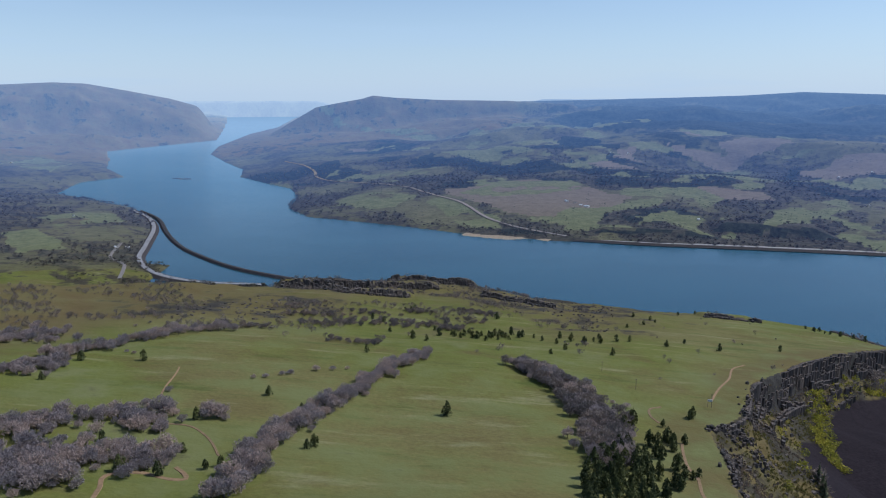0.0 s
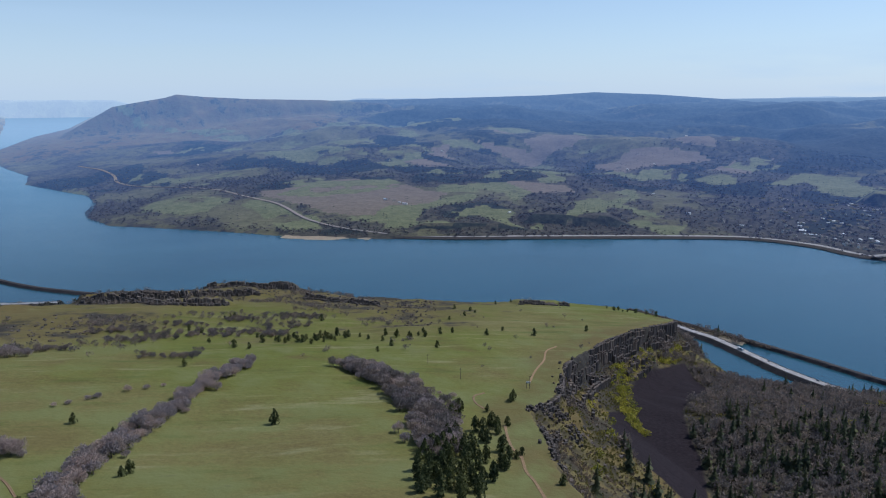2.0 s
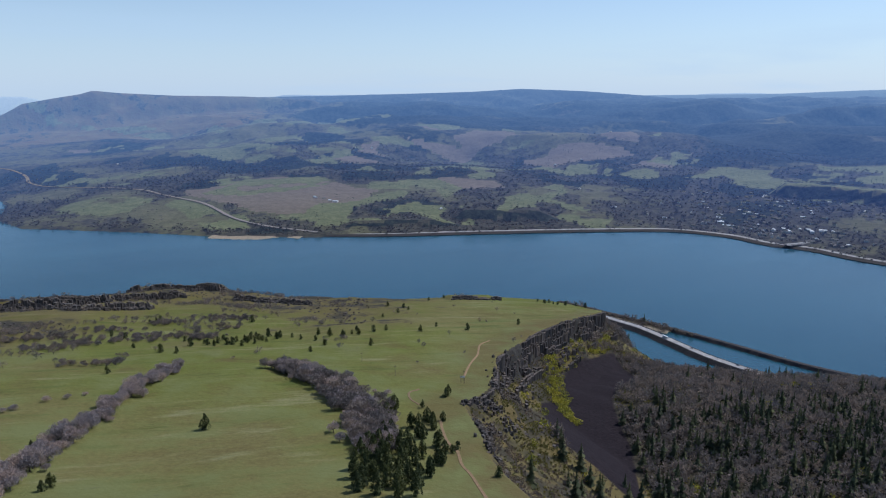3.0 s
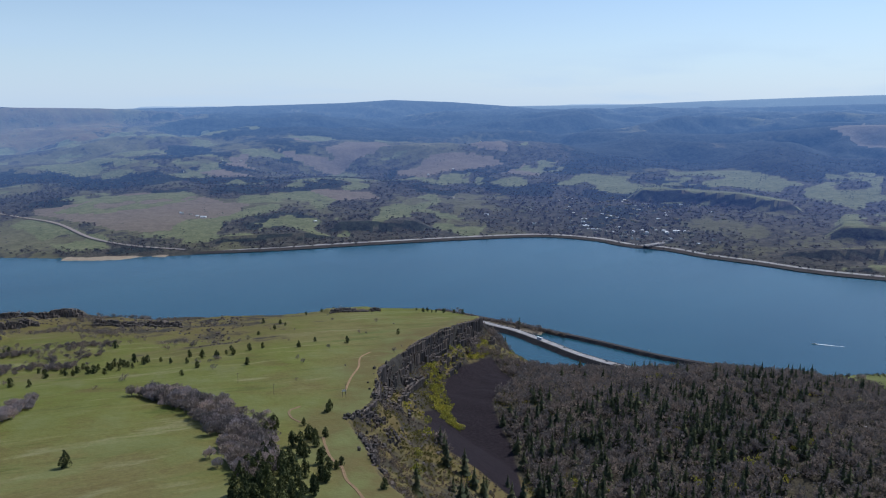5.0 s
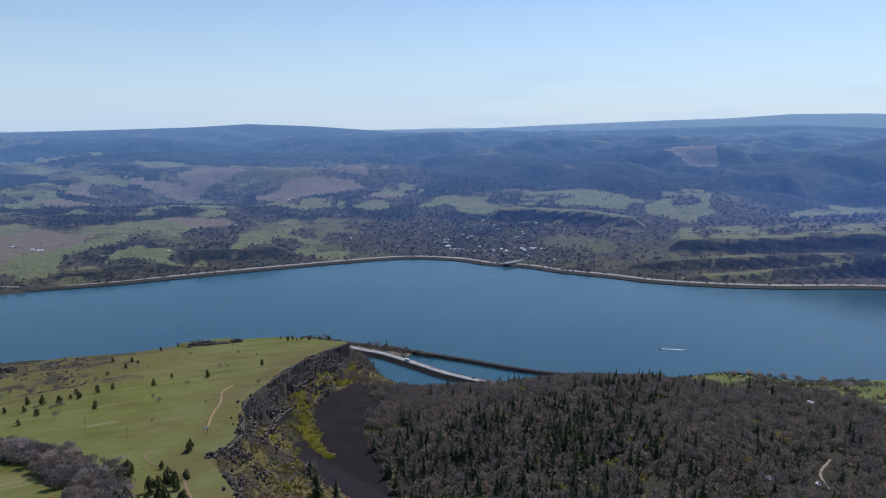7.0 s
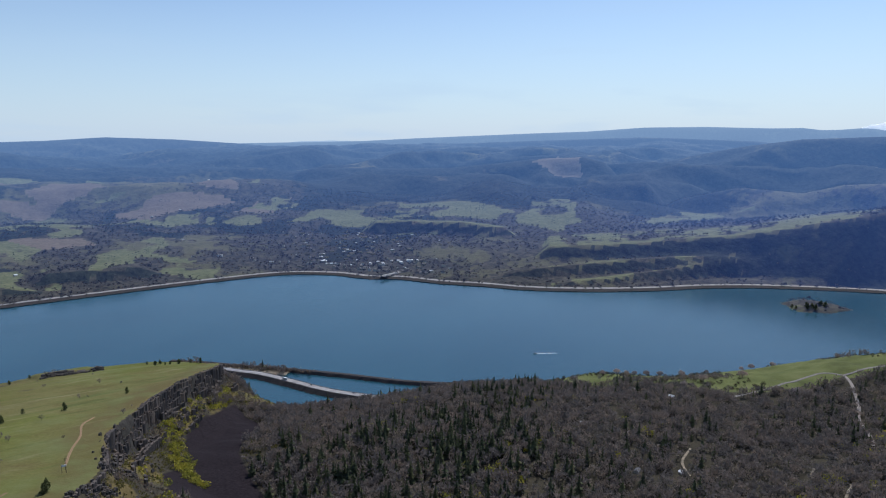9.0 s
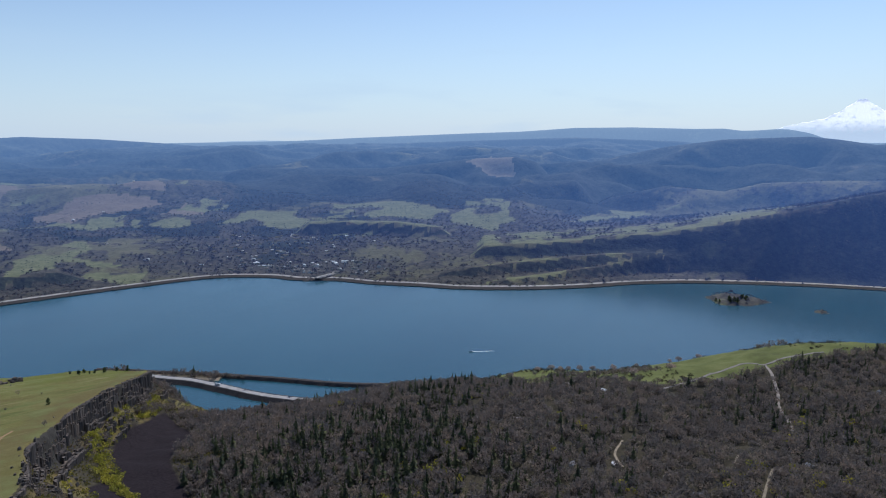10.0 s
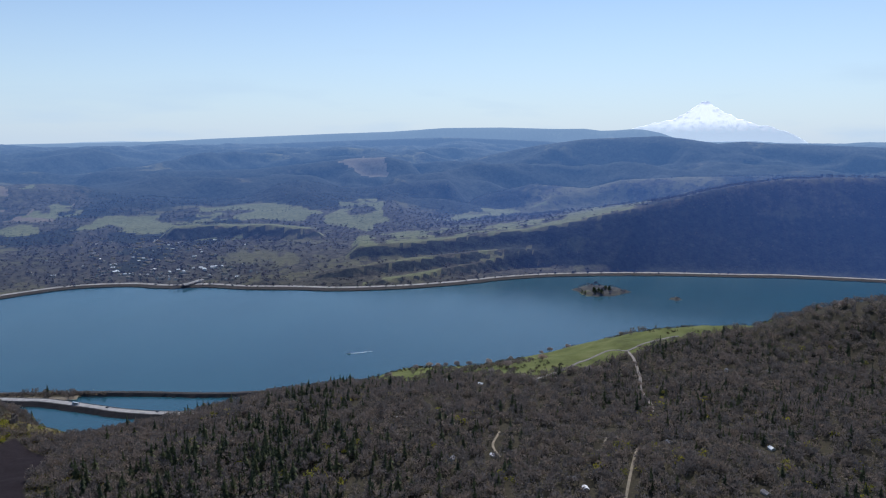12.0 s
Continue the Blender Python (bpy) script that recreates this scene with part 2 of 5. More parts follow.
# low basalt benches near the river's edge: middle, turn, half length, half depth, height
MESAS = [(-20, 1230, 0.0, 75, 25, 9), (-175, 1060, 0.15, 70, 20, 10), (120, 1050, -0.5, 60, 18, 6), (-60, 1130, 0.1, 50, 16, 7), (-110, 985, 0.2, 60, 14, 7), (430, 1020, -0.2, 40, 15, 5)]
# far ranges: bearing to the left in degrees and height of the crest in degrees above eye level; distance of the crest, breadth of its front and back
RANGES = [
    ([(-105, -.8), (-98.4, -.74), (-93.5, -.55), (-91.3, -.49), (-89.5, -.34), (-87.7, -.5), (-85.5, -.15), (-83.6, .06), (-81.5, -.02), (-77.9, -.16), (-74, -.7), (-70, -1.5), (-66, -2.6), (-62, -4)], 5500, 2300, 1500),
    ([(-105, -1.2), (-90, -1.0), (-85.5, -.4), (-83.6, .3), (-82.3, .56), (-81.5, .6), (-80.2, .5), (-79.1, .48), (-77.9, .64), (-75.8, .62), (-71.5, .75), (-67, .72), (-62.7, .43), (-58.2, .28),
      (-53.7, .1), (-49.4, -.08), (-45.2, -.29), (-41.5, -.36), (-36, -.45), (-28, -.9), (-20, -1.5)], 12500, 4000, 3000),
    ([(-82, -1.2), (-75, -.3), (-67, .0), (-58, -.3), (-52, -.51), (-48.5, -.81), (-45.2, -.97), (-43, -1.68), (-40, -2.9)], 8800, 2600, 2000),
    ([(-46, -1.6), (-40, -.9), (-36, -.5), (-31, -.16), (-26.3, .0), (-22.5, -.24), (-17.9, -.39), (-11.7, -.56), (-6, -.67), (-1, -1.0), (5, -1.6)], 8500, 3600, 2500),
    ([(-14, -1.6), (-10, -.9), (-5, -.62), (.1, -.55), (3.7, -.37), (5.5, -.2), (6.3, -.44), (8.1, -.74), (9.9, -1.08), (12, -2.3), (13.5, -3.2), (17.5, -6)], 6500, 1200, 1500),
    ([(9, -5), (12.5, -3.2), (15.4, -2.1), (16.6, -1.66), (18.6, -.94), (20.5, -.39), (23.5, .22), (26, .68), (28.1, .76), (31.2, .6), (44, .3)], 8000, 2900, 1500),
    ([(6, -.62), (12, -.58), (20, -.56), (44, -.5)], 14200, 900, 600),
    ([(-68, -5.0), (-66, -3.0), (-64, -1.9), (-62.5, -1.55), (-59, -1.68), (-55.5, -2.07), (-52, -2.41), (-47, -2.45), (-42.2, -2.39), (-41, -2.45), (-39.8, -2.7), (-38.6, -3.57), (-36.5, -5.0)], 4600, 1300, 900),
    ([(-71, -5.2), (-69, -4.4), (-67.2, -3.3), (-65, -3.4), (-63.5, -3.65), (-61.7, -4.5), (-58, -5.4)], 3700, 800, 600),
    ([(-100, -2.6), (-85.6, -3.0), (-80.8, -3.3), (-78.2, -4.0), (-73.9, -3.7), (-68.2, -5.1), (-66, -5.8)], 3400, 700, 700),
]
# steep rock scarps: bearing, height of the crest above the river, distance of the crest; the front falls at about 55 degrees
SCARPS = [
    ([(-105, 276), (-93, 271), (-89, 247), (-85, 202), (-81, 172), (-74, 114), (-67.6, 86), (-60.5, 70), (-57, 50)],
     [(-105, 2490), (-99, 2465), (-93, 2415), (-89, 2378), (-85, 2338), (-81, 2295), (-74, 2240), (-67, 2200), (-60, 2150)], 0.92, 1500),
    ([(-84, 20), (-78, 40), (-73.6, 64), (-69.2, 60), (-64.7, 48), (-59.4, 33), (-54, 14)], [(-84, 2240), (-78, 2200), (-73.6, 2160), (-69.2, 2100), (-64.7, 2050), (-59.4, 1990), (-54, 1965)], 0.6, 260),
    ([(-84, 20), (-78, 40), (-73.6, 60), (-69.2, 34), (-64.7, 20), (-60.1, 8), (-57, 3)], [(-84, 2240), (-78, 2200), (-73.6, 2154), (-69.2, 2040), (-64.7, 1950), (-60.1, 1890)], 0.6, 220),
    ([(-59.5, 66), (-57, 84), (-53, 100), (-48, 98), (-45, 92), (-43, 70)], [(-60, 2400), (-50, 2560), (-43, 2600)], 0.75, 500),
    ([(-31, 26), (-27, 42), (-22, 42), (-19, 20)], [(-31, 2140), (-19, 2110)], 0.7, 400),
    ([(-23, 16), (-19, 26), (-13, 26), (-10, 14)], [(-23, 2040), (-10, 2030)], 0.7, 400),
]


# fields and dark woods of the far bank, in plan
CROP_FIELDS = [
    [(-6, 2594), (362, 2723), (520, 2517), (639, 2332), (359, 2063), (203, 2205)],
    [(818, 3424), (1101, 3513), (1343, 3442), (1373, 2973), (1252, 3125), (777, 3252)],
    [(1419, 2853), (1684, 2968), (1890, 2828), (1888, 2704), (1699, 2682), (1314, 2566)],
    [(1741, 2487), (1960, 2595), (2226, 2680), (2068, 2481), (1814, 2395)],
    [(3811, 2326), (4697, 2619), (3793, 1961), (3665, 2044)],
    [(1296, 3313), (1389, 3196), (1384, 2968), (1285, 3074)],
]
GREEN_FIELDS = [
    [(53, 2525), (205, 2674), (485, 2666), (518, 2509), (226, 2444)],
    [(230, 2122), (362, 2188), (671, 2306), (758, 2271), (518, 2153), (407, 2046)],
    [(-45, 2394), (13, 2470), (149, 2197), (192, 2085), (59, 2117)],
    [(-423, 2462), (-309, 2618), (-85, 2497), (-156, 2381)],
    [(-3, 3682), (296, 3826), (585, 3222), (300, 3227)],
    [(-1509, 6996), (-417, 5512), (333, 4772), (314, 4056), (-318, 5186)],
    [(334, 4788), (663, 5299), (1536, 5350), (1294, 4503), (594, 4213)],
    [(537, 2403), (675, 2467), (805, 2416), (751, 2311)],
]
GREEN_FIELDS_2 = [
    [(821, 2602), (1009, 2690), (1255, 2662), (1099, 2416), (980, 2437)],
    [(575, 2030), (636, 2121), (725, 2113), (685, 2046)],
    [(854, 1938), (1071, 2177), (1324, 2311), (1252, 2147), (1061, 1966)],
    [(1370, 2436), (1529, 2598), (1661, 2579), (1585, 2456)],
    [(1458, 3165), (1628, 3176), (1666, 3088), (1581, 3078)],
    [(638, 2761), (844, 3004), (954, 2949), (778, 2685)],
    [(1759, 2185), (1986, 2296), (2108, 2112), (1902, 1773), (1832, 2034)],
    [(2023, 1971), (2364, 2102), (2548, 1876), (2440, 1572), (2292, 1582)],
]
GREEN_FIELDS_3 = [
    [(2632, 1637), (2910, 1623), (2399, 1240), (2206, 1254), (2301, 1483)],
    [(2551, 1143), (3014, 1129), (3043, 905), (3028, 800)],
    [(2523, 666), (3107, 651), (3146, 429), (3257, 202), (2386, 307)],
    [(1868, 1730), (1929, 1668), (1969, 1550), (1941, 1578)],
    [(-2288, 3692), (-2331, 4139), (-2022, 3912), (-1894, 3444)],
    [(-1230, 2114), (-1115, 2302), (-960, 2154), (-1094, 1985)],
    [(-1188, 1878), (-1122, 1922), (-918, 1730), (-1019, 1686)],
    [(575, 2088), (675, 2151), (746, 2114), (688, 2045)],
]
DARK_WOODS = [
    [(-681, 3580), (-597, 3913), (-382, 3287), (-348, 2974), (-559, 3159)],
    [(284, 3195), (407, 3261), (726, 3035), (671, 2753), (309, 3062)],
    [(-4, 3448), (108, 3592), (227, 3290), (91, 3087)],
    [(534, 2223), (699, 2269), (771, 2139), (625, 2145), (557, 2093)],
    [(731, 3227), (961, 3324), (993, 3156), (739, 3088)],
    [(1192, 2454), (1472, 2989), (1420, 2779), (1252, 2456)],
    [(1496, 2384), (1816, 2671), (1674, 2323), (1804, 2262), (1667, 2136), (1452, 2179)],
    [(1271, 2414), (1442, 2485), (1408, 2348), (1286, 2281)],
]
DARK_WOODS_2 = [
    [(-166, 3504), (-91, 3770), (-4, 3520), (-5, 3142)],
    [(560, 3973), (855, 3850), (818, 3424), (591, 3410)],
    [(1810, 2155), (2010, 2136), (1922, 1764), (1761, 1720), (1678, 1947)],
]
SCREE = [(548, 801), (519, 693), (449, 638), (419, 605), (391, 552), (370, 503), (341, 450), (312, 404), (296, 375), (284, 398), (276, 423), (262, 442),
         (277, 493), (292, 535), (311, 578), (345, 604), (372, 640), (392, 672), (417, 702), (472, 744)]


def fields(x, y, loops):
    """Which points lie in one of the loops, their edges a little uneven."""
    hit = np.zeros(x.shape, bool)
    for loop in loops:
        p = np.array(loop)
        near = (x > p[:, 0].min()) & (x < p[:, 0].max()) & (y > p[:, 1].min()) & (y < p[:, 1].max())
        hit[near] |= inside(x[near], y[near], loop)
    return hit


def parcels(x, y, size=150.0):
    """The seed of the field parcel in which each point lies, so that fields end in straight edges."""
    turn = 0.35
    u, v = (x * math.cos(turn) + y * math.sin(turn)) / size, (y * math.cos(turn) - x * math.sin(turn)) / (size * 1.7)
    ui, vi = np.floor(u).astype(int), np.floor(v).astype(int)
    best, second, su, sv = np.full(u.shape, 9e9), np.full(u.shape, 9e9), np.zeros(u.shape), np.zeros(u.shape)
    for i in (-1, 0, 1):
        for j in (-1, 0, 1):
            a, b = (ui + i), (vi + j)
            cu, cv = a + 0.15 + 0.7 * _lattice[a % 256, b % 256], b + 0.15 + 0.7 * _lattice[(b + 91) % 256, (a + 37) % 256]
            d = (u - cu) ** 2 + (v - cv) ** 2
            second = np.where(d < best, best, np.minimum(second, d))
            su, sv, best = np.where(d < best, cu, su), np.where(d < best, cv, sv), np.minimum(d, best)
    su, sv = su * size, sv * size * 1.7
    cut = np.sqrt(second) - np.sqrt(best)
    return cut, su * math.cos(turn) - sv * math.sin(turn), su * math.sin(turn) + sv * math.cos(turn)


def land(x, y):
    """Height of the ground at points of the plan, and what covers it."""
    r = np.hypot(x, y)
    a = np.degrees(np.arctan2(-x, y))
    wet = inside(x, y, RIVER)
    south = distance_to(x, y, SOUTH_BANK)
    north = distance_to(x, y, NORTH_BANK)
    far_side = (south < north) & (a < 20)
    # the far bank: road level, terraces, then rolling hills
    d = south
    zs = table(d, [(0, 1), (10, 5), (40, 8), (110, 13), (300, 42), (700, 72), (1500, 118), (2500, 165), (4000, 210), (7000, 255), (12000, 265)])
    swell = smooth(150, 900, d)
    folds = 1 - np.abs(rough_land(x + 2100, y, 1000, 4)) * 2
    zs = zs + smooth(500, 1800, d) * smooth(11500, 7000, r) * table(a, [(-50, 74), (-36, 60), (10, 56)]) * folds
    zs = zs + swell * (24 * rough_land(x, y, 520) + np.minimum(d * 0.016, 60) * rough_land(x + 900, y, 1500, 3))
    # the near bank to the left, beyond the plateau
    zn = table(north, [(0, 1), (12, 6), (80, 20), (400, 42), (1000, 75), (2500, 150)]) + smooth(30, 400, north) * 16 * rough_land(x, y, 300)
    z = np.where(far_side, zs, zn)
    bank = np.minimum(south, north)
    for crest, rc, w, back in RANGES if r.max() > 2300 else []:
        top = EYE_Z + rc * np.tan(np.radians(table(a, crest)))
        fall = np.where(r < rc, smooth(0, 1, 1 - (rc - r) / w), smooth(0, 1, 1 - (r - rc) / back))
        fade = smooth(crest[0][0], crest[0][0] + 4, a) if crest[0][0] > -100 else 1.0
        fade = fade * (1 - smooth(crest[-1][0] - 4, crest[-1][0], a)) if crest[-1][0] < 38 else fade
        gully = np.abs(rough_land(x, y, rc * 0.15, 4)) + 0.45 * np.abs(rough_land(x + 700, y, rc * 0.055, 3))
        body = top * fall * fade * (1 - np.minimum(1.05 * gully, 0.9) * (1 - fall ** 3) * (rc < 14000))
        z = np.maximum(z, body * smooth(0, 260, bank))
    face, bench_grass = np.zeros_like(z), np.zeros_like(z)
    wander, wear = 9 * np.abs(rough_land(x, y, 210, 3)) + 4 * rough_land(x, y, 120, 3) + 4 * rough_land(x + 70, y, 38, 2), 1 + 0.025 * rough_land(x, y, 150, 3)
    for crest, line, steep, back in SCARPS:
        rc = table(a, line) + wander
        top = table(a, crest) * wear
        fade = np.clip(np.minimum((a - crest[0][0]) / 3.0 if crest[0][0] > -100 else 1.0, (crest[-1][0] - a) / 3.0), 0, 1)
        w = top * steep
        body = np.where(r < rc, top * np.clip(1 - (rc - r) / np.maximum(w, 1), 0, 1), top * smooth(0, 1, 1 - (r - rc) / back) ** 0.5)
        face = np.where(far_side & (body * fade > z) & (r < rc + 6) & (body > 4), 1.0, face)
        deep = 60.0 if back < 300 else 420.0
        bench_grass = np.where(far_side & (body * fade > z) & (r >= rc) & (a > -83) & (a < -44), smooth(deep, deep * 0.5, r - rc), bench_grass * (body * fade <= z))
        z = np.where(far_side, np.maximum(z, body * fade), z)
    z = np.minimum(z, 5 + np.where(far_side & (a < -20), table(a, [(-84, 1.08), (-80, 1.5)]) * np.maximum(bank - 36, -1), 1.5 * bank))
    # the road along the left bank runs on a level bench
    bench = distance_to(x, y, ROAD_EAST)
    z = np.where((a > 8) & (r < 2900), np.minimum(z, 4.5 + 0.4 * np.maximum(bench - 13, 0)), z)
    # the wooded shelf below the cliff and the bluff along the river
    shelf = 130 * (1 - np.exp(-north / 380)) + smooth(40, 200, north) * 7 * rough_land(x, y, 160)
    shelf = shelf + table(a, [(-105, 95), (-98, 80), (-91, 36), (-84, 26), (-77, 14), (-70, 0)]) * np.exp(-((north - 200) / 150) ** 2)
    near_right = (~far_side) & (a < 20) & (r < 1800) | ((r < 700) & (np.abs(a) > 90))
    z = np.where(near_right, np.minimum(shelf, 240), z)
    z = z + near_right * smooth(30, 120, north) * smooth(420, 250, north) * (5 * rough_land(x, y, 75, 3) + 2)
    # the tilted plateau with its cliff
    top = 272 - 0.082 * x - 0.166 * y + 5.0 * rough_land(x, y, 190, 3)
    on = inside(x, y, PLATEAU)
    off = distance_to(x, y, PLATEAU, True)
    rim = distance_to(x, y, RIM)
    out_rim = ~on & (rim <= off + 0.5)
    ledge = np.where(out_rim, (4 + 21 * smooth(425, 620, y)) * smooth(0, 8, off + 3 * rough_land(x, y, 25, 3)) + 0.58 * off + 7 * smooth(20, 28, off + 8 * rough_land(x, y, 45, 3)), 10 * smooth(0, 20, off) + 0.42 * off)
    craggy = smooth(430, 130, off) * smooth(640, 820, r + 60 * rough_land(x, y, 120, 3)) * smooth(-26, -8, a)
    top = top + craggy * (4.5 * rough_land(x, y, 85, 4) - 2)
    wob = 7 * rough_land(x, y, 40, 3)
    for mx, my, turn, half, deep, high in MESAS:
        u = (x - mx) * math.cos(turn) + (y - my) * math.sin(turn)
        v = (y - my) * math.cos(turn) - (x - mx) * math.sin(turn)
        top = top + high * smooth(half + 8, half - 8, np.abs(u) + wob) * smooth(-deep - 3, -deep + 3, v + wob * 0.5) * smooth(deep + 90, deep, v)
    z_top = np.where(on, top, top - ledge)
    plate = (r < 1700) & ~wet
    z_top = np.where(on, z_top, np.minimum(z_top, 2 + 0.95 * north))
    z = np.where(plate & (on | (z_top > z)), z_top, z)
    isle = np.zeros_like(z)
    for loop in ISLANDS:
        isle = np.maximum(isle, inside(x, y, loop) * (1.2 + 3.0 * smooth(0, 25, distance_to(x, y, loop, True))))
    z = np.where(wet, np.where(isle > 0, isle, -1.0 - 4 * smooth(0, 60, bank) - 14 * smooth(2500, 6000, r)), np.maximum(z, 0.6))
    cover = {}
    n1, n2 = rough_land(x, y, 240, 4), rough_land(x + 333, y + 90, 700, 4)
    plat = on & (r < 1700)
    slope = out_rim & plate & (z_top >= z - 0.1) & ~on
    cut, fx, fy = parcels(x, y)
    fa, fr = np.degrees(np.arctan2(-fx, fy)), np.hypot(fx, fy)
    draw = _lattice[(np.abs(fx) * 3).astype(int) % 256, (np.abs(fy) * 3).astype(int) % 256]
    ux, uy = x + 14 * rough_land(x, y, 90, 3), y + 40 * rough_land(x + 50, y, 160, 3)
    farmed = (a > -37) & (a < 30) & (r > 2050) & (r < 4300)
    green = fields(ux, uy, GREEN_FIELDS + GREEN_FIELDS_2 + GREEN_FIELDS_3) * 1.0
    tilled = fields(ux, uy, CROP_FIELDS)
    mixed = tilled & (draw > 0.55) & (r > 2750) & (r < 4300)
    green = np.maximum(np.maximum(green, mixed * (draw > 0.75) * 0.9), (draw > 0.84) * farmed * ~tilled * 0.85) * (1 - 0.8 * smooth(0.1, 0.4, rough_land(x, y, 110, 4)))
    crop = np.maximum((tilled & ~mixed) * 1.0, (draw < 0.06) * farmed * (r > 2400) * 0.9) * (1 - green)
    dark = fields(x + 60 * rough_land(x, y, 120, 4), y + 130 * rough_land(x + 40, y, 200, 4), DARK_WOODS + DARK_WOODS_2)
    n3 = rough_land(x, y, 420, 5)
    pine = np.maximum(dark * 0.95, smooth(0.40, 0.62, n1 * 0.7 + n2 * 0.6) * (r > 2000))
    forest = np.maximum(smooth(2950, 3350, r + 350 * n2) * smooth(-36, -41, a + 3 * n2), smooth(3500, 4400, r + 500 * n2) * smooth(-6, -12, a + 4 * n2))
    pine = np.maximum(pine, forest * (0.90 + 0.55 * n3)) * (1 - green) * (1 - crop)
    bluff = near_right & (north + 45 * n1 < table(a, [(-96, 120), (-91, 225), (-86, 280), (-75, 260), (-62, 110), (-58, 0)])) & (a < -57) & (a + 2 * n1 > -95)
    strip = smooth(58, 16, rim + 8 * rough_land(x, y, 30, 3))
    cover["dry"] = np.where(isle > 0, 0.25, np.where(plat, 0.25 + 0.15 * n1 + 0.36 * craggy + 0.40 * strip + 0.42 * smooth(-230, -420, x), np.where(slope, 0.75, np.where(far_side, 0.24 + 0.35 * n1, 0.46 + 0.25 * n1))))
    cover["woods"] = np.where(plat | bluff, 0.0 + plat * craggy * (0.34 + 0.45 * n1), np.where(slope, 0.54 + 0.5 * rough_land(x, y, 60, 3), np.where(near_right, 0.9, np.where(far_side, 0.57 + 0.5 * n1 + 0.25 * n2 + 0.26 * smooth(1700, 600, south) * smooth(-13, -26, a), 0.50 + 0.35 * n1) * (1 - crop) * (1 - green))))
    cover["lush"] = np.where(bluff | ((isle > 0) & (x > 1000)), 0.9, np.where(plat | slope | near_right, 0.42 - craggy - ~plat * 0.4, np.maximum(0.12 + 0.3 * n1, green)))
    cover["rock"] = np.where(slope, 0.75 * smooth(20, 5, off) * smooth(430, 600, y), np.where(plat, craggy * (0.25 + 0.5 * n1), 0))
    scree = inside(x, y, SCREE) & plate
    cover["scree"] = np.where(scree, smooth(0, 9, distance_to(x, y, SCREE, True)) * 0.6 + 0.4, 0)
    cover["crop"] = np.where((isle > 0) & (x < 800) & (x > 600), 0.9, crop * (1 - green * 0.7))
    cover["pine"] = np.maximum(np.where(far_side, pine, 0) * (1 - crop), face * (0.95 + 0.3 * n1 + 0.3 * rough_land(x, y, 60, 3)))
    cover["pine"] = np.where(far_side & (a < -87) & (r < 3500) & (face == 0), np.maximum(cover["pine"], 0.55 + 0.3 * n1), cover["pine"])
    # the bare brown headland upstream
    heath = smooth(4300, 5000, r) * smooth(-9, -4, a) * (r < 12000) * (1 - green)
    for key, amount in (("pine", 0.0), ("woods", 0.25), ("lush", 0.2), ("crop", 0.0), ("dry", 0.8)):
        cover[key] = cover[key] * (1 - heath) + heath * (amount + 0.25 * n1 * (amount > 0))
    verge = bench_grass * smooth(-0.35, 0.1, rough_land(x, y, 60, 3))
    for key, amount in (("pine", 0.0), ("woods", 0.1), ("lush", 1.0), ("crop", 0.0)):
        cover[key] = cover[key] * (1 - verge) + verge * amount
    cover["face"] = face
    cover["hedge"] = ((cut < 0.07) & far_side & (rough_land(x, y, 260, 2) > 0.05)) * 1.0
    cover["lush"] = cover["lush"] * (1 - face)
    cover["haze_glow"] = haze_glow(x, y)
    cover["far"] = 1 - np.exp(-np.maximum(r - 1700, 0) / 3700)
    return z, cover


def haze_glow(x, y):
    """Strength of the painted haze: brighter towards the sun, evening out with distance."""
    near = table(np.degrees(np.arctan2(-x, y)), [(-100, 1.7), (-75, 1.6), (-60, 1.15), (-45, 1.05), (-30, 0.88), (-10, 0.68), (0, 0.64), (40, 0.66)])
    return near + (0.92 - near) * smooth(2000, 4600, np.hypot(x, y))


def drawn_in(x, y, z):
    """Beyond 2.5 km the country is drawn in along the line of sight from the eye, so that the farthest range stands 4.9 km off."""
    r = np.sqrt(x * x + y * y + (z - EYE_Z) ** 2)
    s = np.where(r > 2500, (2500 + 2380 * (1 - np.exp(-(np.maximum(r, 2500) - 2500) / 2380))) / np.maximum(r, 1), 1.0)
    return x * s, y * s, EYE_Z + (z - EYE_Z) * s


